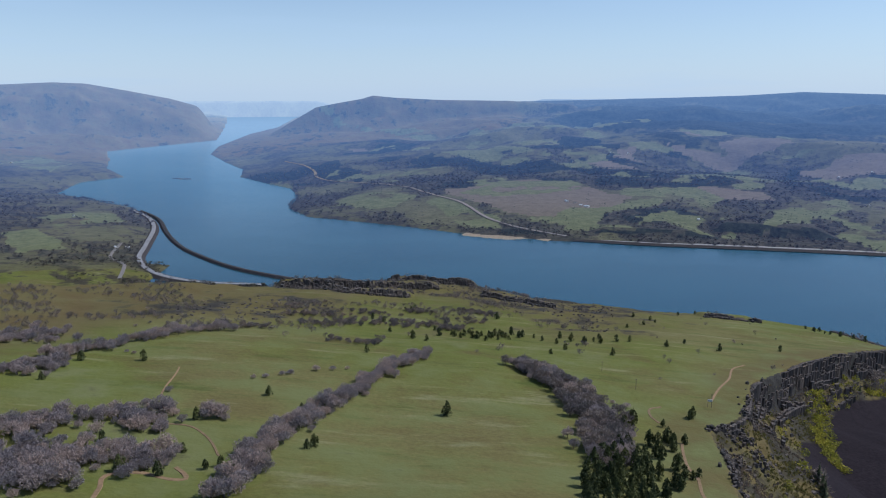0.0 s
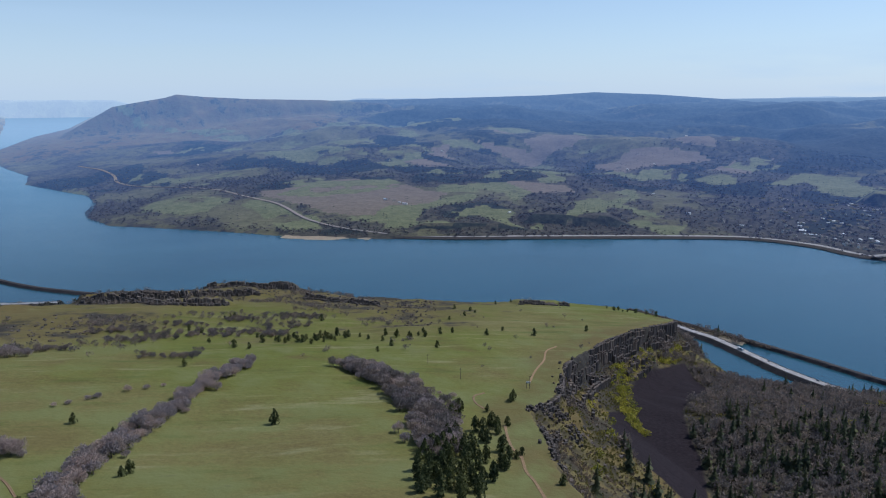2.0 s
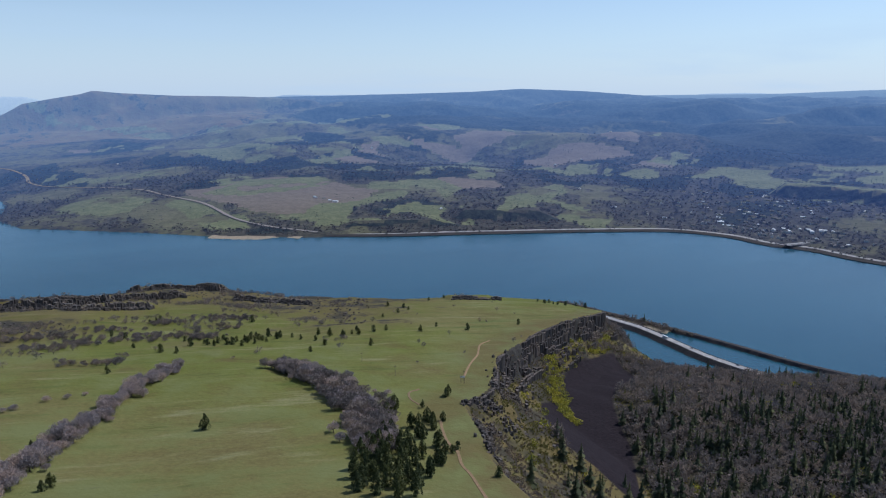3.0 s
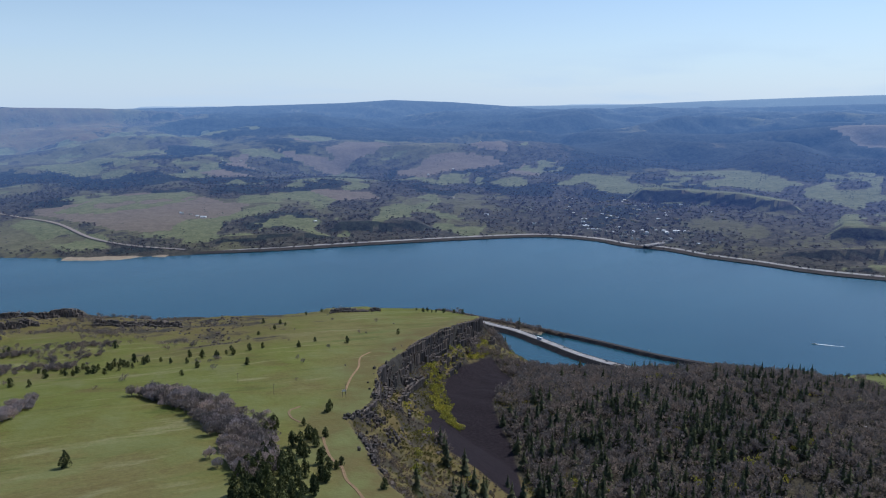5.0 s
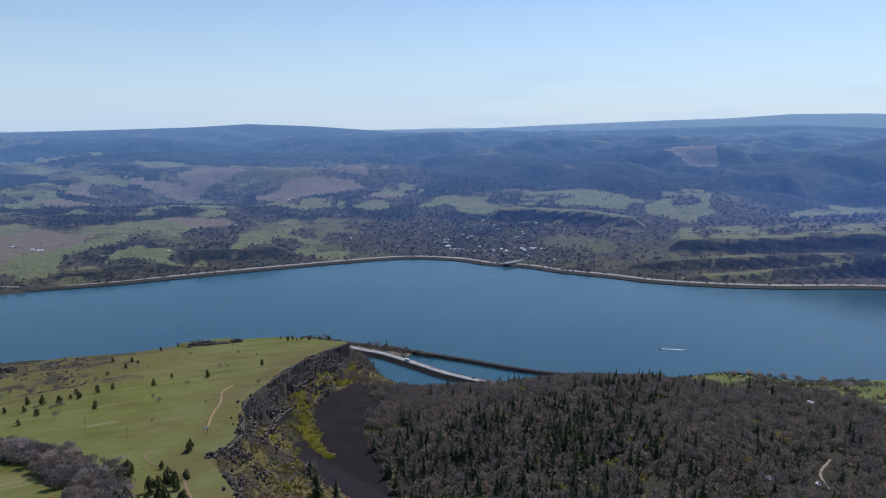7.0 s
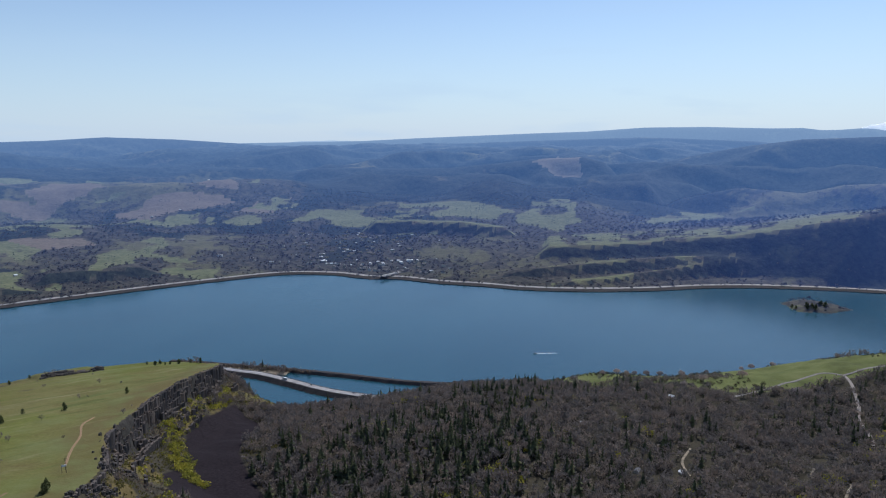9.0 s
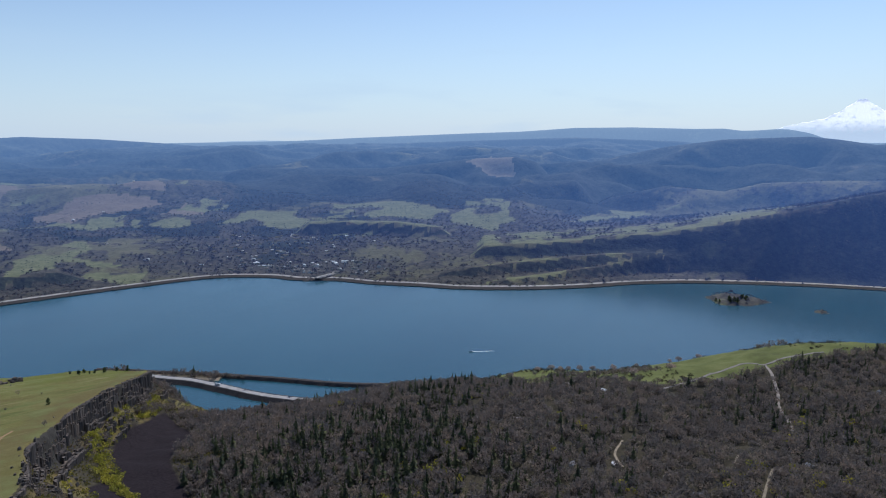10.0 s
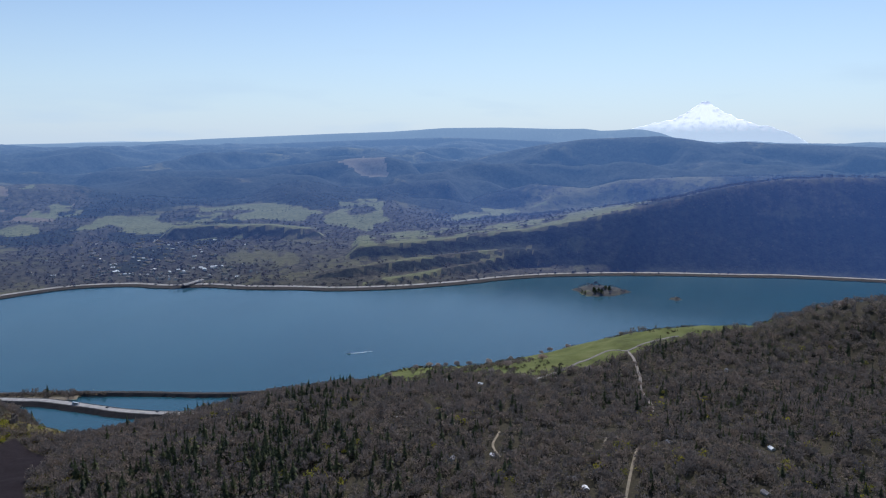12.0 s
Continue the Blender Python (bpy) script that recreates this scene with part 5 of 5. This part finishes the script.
# ---- dikes, roads and trails ----
RAIL_EAST = [(-1043, 2436), (-922, 2276), (-807, 2044), (-697, 1853), (-595, 1725), (-495, 1623), (-399, 1552), (-272, 1482), (-150, 1445)]
ROAD_WEST = [(640, 1130), (668, 1085), (687, 1034), (699, 998), (712, 960), (721, 885), (728, 817), (747, 749), (765, 715)]
RAIL_WEST = [(660, 1150), (685, 1105), (708, 1056), (734, 1003), (759, 952), (801, 852), (836, 757), (870, 695), (912, 628)]
for line in (ROAD_EAST, ROAD_WEST):
    dike = new("road_dike", strip_along("road_dike", line, [(17, -8), (7.5, -0.3), (0, 0), (-7.5, -0.3), (-17, -8)], RIPRAP, 6, 6.0, 0.06))
    tagged(dike, "dark stone dike carrying a highway across the water", "dike", kind="structure")
    road = new("road", strip_along("road", line, [(5.6, 0.05), (5.2, 0.22), (0, 0.3), (-5.2, 0.22), (-5.6, 0.05)], ASPHALT, 6, 6.0))
    tagged(road, "pale two-lane highway on the dike", "road", kind="structure")
    rail_guard = new("guard_rail", strip_along("guard_rail", line, [(6.4, -0.2), (6.45, 0.75), (6.3, 0.75), (6.25, -0.2)], ASPHALT, 6, 6.0))
    tagged(rail_guard, "low grey guard rail beside the highway", "guard rail", kind="structure")
for line in (RAIL_EAST, RAIL_WEST):
    dike = new("rail_dike", strip_along("rail_dike", line, [(11, -7), (4, 0), (1.8, 0.2), (-1.8, 0.2), (-4, 0), (-11, -7)], RIPRAP, 5, 4.6, 0.12))
    tagged(dike, "low dark stone railway dike across the water", "dike", kind="structure")
spit = new("sand_spit", strip_along("sand_spit", [(676, 1092), (698, 1046), (716, 1000), (736, 962), (752, 940)], [(11, 0.6), (6, 1.9), (0, 2.3), (-6, 1.9), (-11, 0.4)], SAND, 5, 0.0, 0.12))
tagged(spit, "tan sandy flat between the road and railway dikes", "sand", kind="structure")
# the far bank's highway, on its stone wall above the water
SHORE = [(2273, -367), (2241, -128), (2195, 22), (2125, 251), (2019, 477), (1914, 616), (1777, 734), (1670, 854), (1592, 982), (1556, 1105), (1514, 1213), (1493, 1331),
         (1440, 1420), (1415, 1536), (1317, 1661), (1120, 1734), (829, 1808), (529, 1875), (345, 1940)]
shore = [(x * (1 + 14 / math.hypot(x, y)), y * (1 + 14 / math.hypot(x, y))) for x, y in SHORE]
wall = new("shore_embankment", strip_along("shore_embankment", shore, [(30, -3), (16, 0), (-9, 0), (-14, -6)], RIPRAP, 12, 4.5, 0.05))
tagged(wall, "dark stone embankment along the far shore", "embankment", kind="structure")
road = new("road", strip_along("road", shore, [(9, 0.1), (8, 0.4), (-6.5, 0.4), (-7.5, 0.1)], ASPHALT, 12, 4.5))
tagged(road, "pale highway along the far shore", "road", kind="structure")
tagged(new("sand_beach", strip_along("sand_beach", [(60, 2022), (116, 1992), (182, 1964), (249, 1972), (300, 1935)], [(26, 3.0), (12, 2.2), (-8, 1.2), (-22, -0.5)], SAND, 8, 0.0, 0.15)),
       "pale sandy beach below the far highway", "beach", kind="structure")
ramp_road = new("road", strip_along("road", [(1448, 1378), (1490, 1378), (1525, 1384), (1575, 1400)], [(8, -3), (6, 0), (-6, 0), (-8, -3)], ASPHALT, 8, 11.0))
tagged(ramp_road, "pale raised ramp leading into the town", "road", kind="structure")
HIGHWAY = [(345, 1952), (226, 2060), (139, 2177), (65, 2367), (-40, 2523), (-199, 2774), (-398, 3000), (-564, 3227), (-635, 3464), (-867, 3936)]
road = new("road", strip_along("road", HIGHWAY, [(6.5, 0.6), (6, 1.5), (-6, 1.5), (-6.5, 0.6)], GRAVEL, 20))
tagged(road, "pale highway curving inland past green fields", "road", kind="structure")
for k, line in enumerate(LANES[:4] + [LANES[7]]):
    lane = new("lane", strip_along("lane", line, [(2.1, 0.0), (1.8, 0.5), (-1.8, 0.5), (-2.1, 0.0)], GRAVEL, 6))
    tagged(lane, "pale gravel lane winding over the green bluff", "lane", kind="structure")
for line in LANES[4:7]:
    lane = new("lane", strip_along("lane", line, [(1.3, 0.2), (1.0, 0.6), (-1.0, 0.6), (-1.3, 0.2)], SAND, 6))
    tagged(lane, "tan dirt lane through bare woods", "lane", kind="structure")
LEFT_LANE = [(-849, 1842), (-801, 1673), (-735, 1590), (-716, 1555), (-690, 1470)]
tagged(new("lane", strip_along("lane", LEFT_LANE, [(4.2, 0.4), (3.8, 1.2), (-3.8, 1.2), (-4.2, 0.4)], GRAVEL, 10)), "pale gravel lane through scrub by the river", "lane", kind="structure")
TRAILS = [([(-144, 262), (-147, 276), (-150, 284), (-148, 290), (-137, 294), (-123, 290), (-116, 291), (-119, 297), (-125, 303)], 1.3),
          ([(-151, 355), (-138, 354), (-129, 348), (-119, 336), (-110, 319)], 0.7), ([(-171, 401), (-177, 426), (-183, 457), (-188, 478)], 0.6),
          ([(120, 262), (123, 279), (127, 303), (128, 318), (134, 341), (134, 355), (139, 377), (145, 398)], 1.0), ([(143, 436), (141, 449), (145, 465), (155, 472)], 0.9),
          ([(202, 501), (222, 538), (250, 585), (274, 635), (295, 658)], 1.0)]
for line, half in TRAILS:
    half = half * 0.75
    trail = new("trail", strip_along("trail", line, [(half + 0.2, 0.0), (half, 0.32), (0, 0.26), (-half, 0.32), (-half - 0.2, 0.0)], SOIL, 2.5, wobble=0.12))
    tagged(trail, "worn orange-brown dirt trail through green grass", "trail", kind="structure")

# ---- houses ----


def build_house(long, deep, eaves, ridge, wall_mat, roof_mat):
    """A gabled house: walls, roof with overhang, door and windows."""
    ob = new("house")
    bm = bmesh.new()
    x, y = long / 2, deep / 2
    box(bm, -x, -y, -1.5, x, y, eaves)
    for s in (-1, 1):
        bm.faces.new([bm.verts.new(c) for c in ((s * x, -y, eaves), (s * x, y, eaves), (s * x, 0, ridge - 0.25))][::s])
    part("wall", bm, wall_mat, ob)
    bm = bmesh.new()
    for s in (-1, 1):
        e = 0.6
        fall = (ridge - eaves) / y
        c = [(-x - e, s * (y + e), eaves - e * fall), (x + e, s * (y + e), eaves - e * fall), (x + e, 0, ridge), (-x - e, 0, ridge)]
        lo, hi = [bm.verts.new((q[0], q[1], q[2])) for q in c], [bm.verts.new((q[0], q[1], q[2] + 0.3)) for q in c]
        for f in ([*hi][::s], [*lo][::-s], [lo[0], lo[1], hi[1], hi[0]], [lo[1], lo[2], hi[2], hi[1]], [lo[3], lo[0], hi[0], hi[3]]):
            bm.faces.new(f)
    part("roof", bm, roof_mat, ob)
    for s in (-1, 1):
        for k in (-0.3, 0.3):
            bm = bmesh.new()
            box(bm, long * k - 0.7, s * (y + 0.03) - 0.03, 1.1, long * k + 0.7, s * (y + 0.03) + 0.03, 2.3)
            part("window", bm, GLASS, ob)
    bm = bmesh.new()
    box(bm, -0.5, -y - 0.06, 0, 0.5, -y - 0.005, 2.1)
    part("door", bm, DARK_PAINT, ob)
    return ob


g = np.random.RandomState(51)
house_kinds = [build_house(13, 9, 3.2, 5.8, WALLS, METAL_ROOF), build_house(15, 9, 3.0, 5.4, WALLS, ROOF), build_house(11, 8, 5.2, 7.8, PAINT, ROOF), build_house(24, 12, 4.4, 6.6, PAINT, METAL_ROOF)]
words = ["pale house with a white metal roof among trees", "pale low house with a grey roof among trees", "white two-storey house with a grey roof", "long white shed with a metal roof"]
used = [0, 0, 0, 0]


def settle(kind, x, y, turn, scale, group):
    p, s = at(x, y)
    m = Matrix.Translation(p + Vector((0, 0, 0.2))) @ Matrix.Rotation(turn, 4, "Z") @ Matrix.Diagonal((s * scale, s * scale, s * scale, 1))
    if used[kind]:
        ob = copy_thing(house_kinds[kind], Matrix.Identity(4))
        ob.matrix_basis = m
    else:
        ob = house_kinds[kind]
        ob.matrix_basis = m
        used[kind] = 1
    tagged(ob, words[kind], "house", group)


for kind, (x, y) in zip((0, 1, 0, 1, 1, 2, 0, 1, 1, 0, 0, 1), HOUSE_SPOTS):
    settle(kind, x, y, g.uniform(0, 3.14), 0.5, "houses in the bare woods")
# the town on the far bank, in streets that run with the shore
for k in range(250):
    bearing = min(max(g.normal(-45.0, 3.4), -53), -35)
    inland = 60 + 470 * g.rand() ** 1.5
    dist = table(np.array([bearing]), [(-51.3, 1942), (-48.3, 2000), (-45.7, 2020), (-43, 2099), (-38.4, 2120), (-33, 2064)])[0] + round(inland / 32) * 32 + g.uniform(-5, 5)
    x, y = -math.sin(radians(bearing)) * dist, math.cos(radians(bearing)) * dist
    settle(int(g.choice([0, 1, 1, 1, 2])), x, y, 0.8 + g.choice([0, 1.57]) + g.uniform(-0.1, 0.1), g.uniform(0.55, 0.9), "houses of the river town")
for x, y, t in ((1560, 1480, 0.9), (1600, 1440, 0.9), (1545, 1520, 0.9), (1630, 1432, 2.4)):
    settle(3, x, y, t, 0.8, "long sheds of the river town")
for k, (x, y) in enumerate([(408, 2328), (431, 2299), (443, 2265), (457, 2243), (752, 2067), (1309, 2167), (1218, 1961), (1285, 1920), (2012, 3132), (2008, 3060), (1468, 2638), (1636, 2712),
                            (585, 3208), (792, 3388), (870, 3360), (1162, 3166), (-266, 3503), (-2282, 3781), (-837, 1782), (-815, 1800), (-1137, 2164)]):
    settle((3, 1, 0, 3, 0, 0, 2)[k % 7], x, y, g.uniform(0, 3.14), 0.7, "scattered farmsteads")

# ---- island trees and dike shrubs ----
for x, y in ((1800, 330), (1808, 340), (1796, 345), (1815, 352), (1822, 335), (1845, 330), (1852, 322), (1842, 318), (1860, 330), (1790, 370), (1798, 380)):
    k2 = g.uniform(0.9, 1.5)
    plant("pine_tree", pines[g.randint(4)], at(x, y), (k2 * 1.1, k2), g.uniform(0, 6.28), "dark pine on a small river island", "tree", "island pines")
spots = np.concatenate([course(RAIL_WEST[1:6], 3.5) + np.array([-7, -2]) + g.normal(0, 2, (len(course(RAIL_WEST[1:6], 3.5)), 2))])
spots = spots[(spots[:, 1] > 905)]


def shrubs_on(name, xy, z, shapes, material, sizes, label):
    """Shrubs at a set height, for banks that the ground does not follow."""
    V, F, T, b = [], [], [], 0
    for (x, y), s in zip(xy, sizes):
        v, f, _ = shapes[g.randint(len(shapes))]
        V.append(v * s + np.array([x, y, z]))
        F += [tuple(int(i) + b for i in q) for q in f]
        T += [g.rand()] * len(v)
        b += len(v)
    return tagged(new(name, raw_mesh(name, np.concatenate(V), F, [material], tint=T)), label, "shrubs", kind="stuff")


shrubs_on("dike_shrubs", spots, 2.8, bush, BRUSH, g.uniform(0.8, 1.7, len(spots)), "green-grey shrubs along the railway dike")
edge = course(RAIL_WEST[3:], 5.0)
shrubs_on("dike_weeds", edge + g.normal(0, 3.5, edge.shape), 3.6, bush, BRUSH, g.uniform(0.3, 0.7, len(edge)), "low dry weeds on the railway dike")
line = course(SHORE, 22)
line = line[(np.abs(g.rand(len(line))) < 0.8)]
line = line * (1 + (4 + g.uniform(-3, 8, len(line)))[:, None] / np.hypot(line[:, 0], line[:, 1])[:, None])
dense = np.array([q for q in line if -20 < q[1] < 1330])
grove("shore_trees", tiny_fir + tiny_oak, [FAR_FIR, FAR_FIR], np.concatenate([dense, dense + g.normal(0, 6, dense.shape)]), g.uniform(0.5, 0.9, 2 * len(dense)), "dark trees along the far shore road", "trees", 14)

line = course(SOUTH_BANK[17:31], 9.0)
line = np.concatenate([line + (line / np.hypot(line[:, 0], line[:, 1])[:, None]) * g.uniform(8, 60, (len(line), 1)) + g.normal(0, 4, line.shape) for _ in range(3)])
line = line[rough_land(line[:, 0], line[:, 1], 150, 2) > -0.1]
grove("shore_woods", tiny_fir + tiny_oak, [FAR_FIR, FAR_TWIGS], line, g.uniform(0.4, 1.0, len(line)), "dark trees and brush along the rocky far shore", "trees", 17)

# ---- vehicles, boat, poles ----


def wheel(parent, x, y, r):
    bm = bmesh.new()
    bmesh.ops.create_cone(bm, cap_ends=True, segments=14, radius1=r, radius2=r, depth=0.3, matrix=pose(x, y, r, 90, 0, 0))
    w = part("wheel", bm, RUBBER, parent)
    bm = bmesh.new()
    bmesh.ops.create_cone(bm, cap_ends=True, segments=10, radius1=r * 0.55, radius2=r * 0.55, depth=0.34, matrix=pose(x, y, r, 90, 0, 0))
    part("rim", bm, PAINT, w)


def vehicle(name, long, wide, tall, cab, paint, label, x, y, turn, z):
    ob = new(name)
    bm = bmesh.new()
    box(bm, -long / 2, -wide / 2, 0.35, long / 2, wide / 2, tall if not cab else tall * 0.58)
    bmesh.ops.bevel(bm, geom=bm.edges[:], offset=0.14, segments=2, affect="EDGES")
    part("body", bm, paint, ob)
    if cab:
        bm = bmesh.new()
        v = box(bm, -long * 0.26, -wide * 0.45, tall * 0.56, long * 0.2, wide * 0.45, tall)
        for q in v[4:]:
            q.co.x *= 0.72
        bmesh.ops.bevel(bm, geom=bm.edges[:], offset=0.08, segments=2, affect="EDGES")
        part("cabin", bm, GLASS, ob)
    else:
        for s in (-1, 1):
            bm = bmesh.new()
            box(bm, -long * 0.4, s * (wide / 2 + 0.01) - 0.02, tall * 0.55, long * 0.3, s * (wide / 2 + 0.01) + 0.02, tall * 0.8)
            part("window", bm, GLASS, ob)
        bm = bmesh.new()
        box(bm, long / 2 - 0.02, -wide * 0.42, tall * 0.5, long / 2 + 0.03, wide * 0.42, tall * 0.85)
        part("windscreen", bm, GLASS, ob)
    for sx in (-0.32, 0.34):
        for sy in (-0.46, 0.46):
            wheel(ob, long * sx, wide * sy, 0.48 if tall > 2.5 else 0.33)
    ob.matrix_world = pose(x, y, z, 0, 0, turn)
    return tagged(ob, label, "motorhome" if tall > 2.5 else "car", "vehicles on the dike road")


vehicle("motorhome", 10.5, 2.6, 3.3, False, PAINT, "white motorhome on the dike highway", 717.5, 905, 97, 6.3)
vehicle("car", 4.6, 1.8, 1.5, True, DARK_PAINT, "dark car on the dike highway", 725.5, 850, 96, 6.3)
vehicle("car", 4.5, 1.8, 1.5, True, DARK_PAINT, "dark car on the dike highway", 742.0, 770, 106, 6.3)


def boat(x, y, turn):
    ob = new("motor_boat")
    bm = bmesh.new()
    v = box(bm, -4, -1.3, -0.1, 4, 1.3, 1.1)
    for i in (1, 2, 5, 6):
        v[i].co.y *= 0.15
        v[i].co.x += 1.0 if i > 4 else 0.2
    for i in (0, 3, 1, 2):
        v[i].co.y *= 0.7
    part("hull", bm, PAINT, ob)
    bm = bmesh.new()
    box(bm, -0.6, -0.8, 1.0, 1.4, 0.8, 1.9)
    part("windscreen", bm, GLASS, ob)
    ob.matrix_world = pose(x, y, 0.05, 0, 0, turn)
    tagged(ob, "small white motor boat under way on the river", "boat")
    V, F = [], []
    for k in range(24):
        f = k / 23
        wide, lift = (1.3 + 2.0 * f) * (1 - 0.8 * f), 0.28 * (1 - f) + 0.06
        for s in (-1, 1):
            V.append((-3 - 42 * f, s * wide * (1 + 0.2 * math.sin(k * 2.3 + s)) * (1 - 0.5 * f ** 3), lift))
    F = [(2 * k, 2 * k + 1, 2 * k + 3, 2 * k + 2) for k in range(23)]
    w = new("boat_wake", raw_mesh("boat_wake", V, [f[::-1] for f in F], [FOAM]))
    w.matrix_world = pose(x, y, 0.05, 0, 0, turn)
    tagged(w, "white foam wake trailing behind the boat", "wake", kind="structure")


boat(1113, 668, 132)


def pole(x, y, tall):
    ob = new("utility_pole")
    bm = bmesh.new()
    bmesh.ops.create_cone(bm, cap_ends=True, segments=8, radius1=0.2, radius2=0.13, depth=tall + 1, matrix=pose(0, 0, tall / 2 - 0.5))
    part("post", bm, POLE_WOOD, ob)
    bm = bmesh.new()
    box(bm, -1.2, -0.08, tall - 1.0, 1.2, 0.08, tall - 0.8)
    part("crossarm", bm, POLE_WOOD, ob)
    ob.matrix_world = Matrix.Translation(at(x, y)[0])
    tagged(ob, "weathered wooden utility pole in the grass", "pole", "poles on the grassland")


for x, y in ((148, 512), (199, 492), (135, 570)):
    pole(x, y, 9.0)


def notice_board(x, y):
    ob = new("notice_board")
    for s in (-1, 1):
        bm = bmesh.new()
        bmesh.ops.create_cone(bm, cap_ends=True, segments=8, radius1=0.16, radius2=0.14, depth=6.4, matrix=pose(s * 1.3, 0, 2.6))
        part("post", bm, POLE_WOOD, ob)
    bm = bmesh.new()
    box(bm, -1.7, -0.12, 4.6, 1.7, 0.12, 6.0)
    part("panel", bm, PAINT, ob, "white weathered panel")
    ob.matrix_world = Matrix.Translation(at(x, y)[0]) @ pose(0, 0, 0, 0, 0, -20)
    tagged(ob, "white panel on two posts beside a trail", "board")


notice_board(195, 485)

# ---- the snow mountain on the skyline ----


def snow_mountain():
    bearing, dist = radians(-86.6), 4935.0
    n, m = 160, 26
    crest = [(-640, -50), (-500, 40), (-353, 80), (-183, 120), (-78, 176), (-16, 228), (22, 224), (60, 200), (132, 158), (224, 108), (394, 62), (500, 30), (590, -20), (640, -58)]
    V, F = [], []
    for j in range(m):
        for i in range(n):
            u, v = -1 + 2 * i / (n - 1), -1 + 2 * j / (m - 1)
            x, y = u * 640, v * 48
            rough = noise.fractal(Vector((u * 9, v * 2, 3.1)), 1.0, 2.0, 5)
            h = (float(table(x, crest)) + 60) * (1 - abs(v) ** 1.3) * (1 + 0.05 * rough) + 5 * rough * (1 - abs(v))
            V.append((x, y, h))
    F = [(j * n + i, j * n + i + 1, (j + 1) * n + i + 1, (j + 1) * n + i) for j in range(m - 1) for i in range(n - 1)]
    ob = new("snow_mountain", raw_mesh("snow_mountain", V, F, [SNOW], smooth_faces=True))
    ob.matrix_world = Matrix.Translation((-math.sin(bearing) * dist, math.cos(bearing) * dist, EYE_Z - 62)) @ Matrix.Rotation(bearing, 4, "Z")
    return tagged(ob, "snow-covered volcano rising pale over the far ridges", "mountain", kind="structure")


snow_mountain()
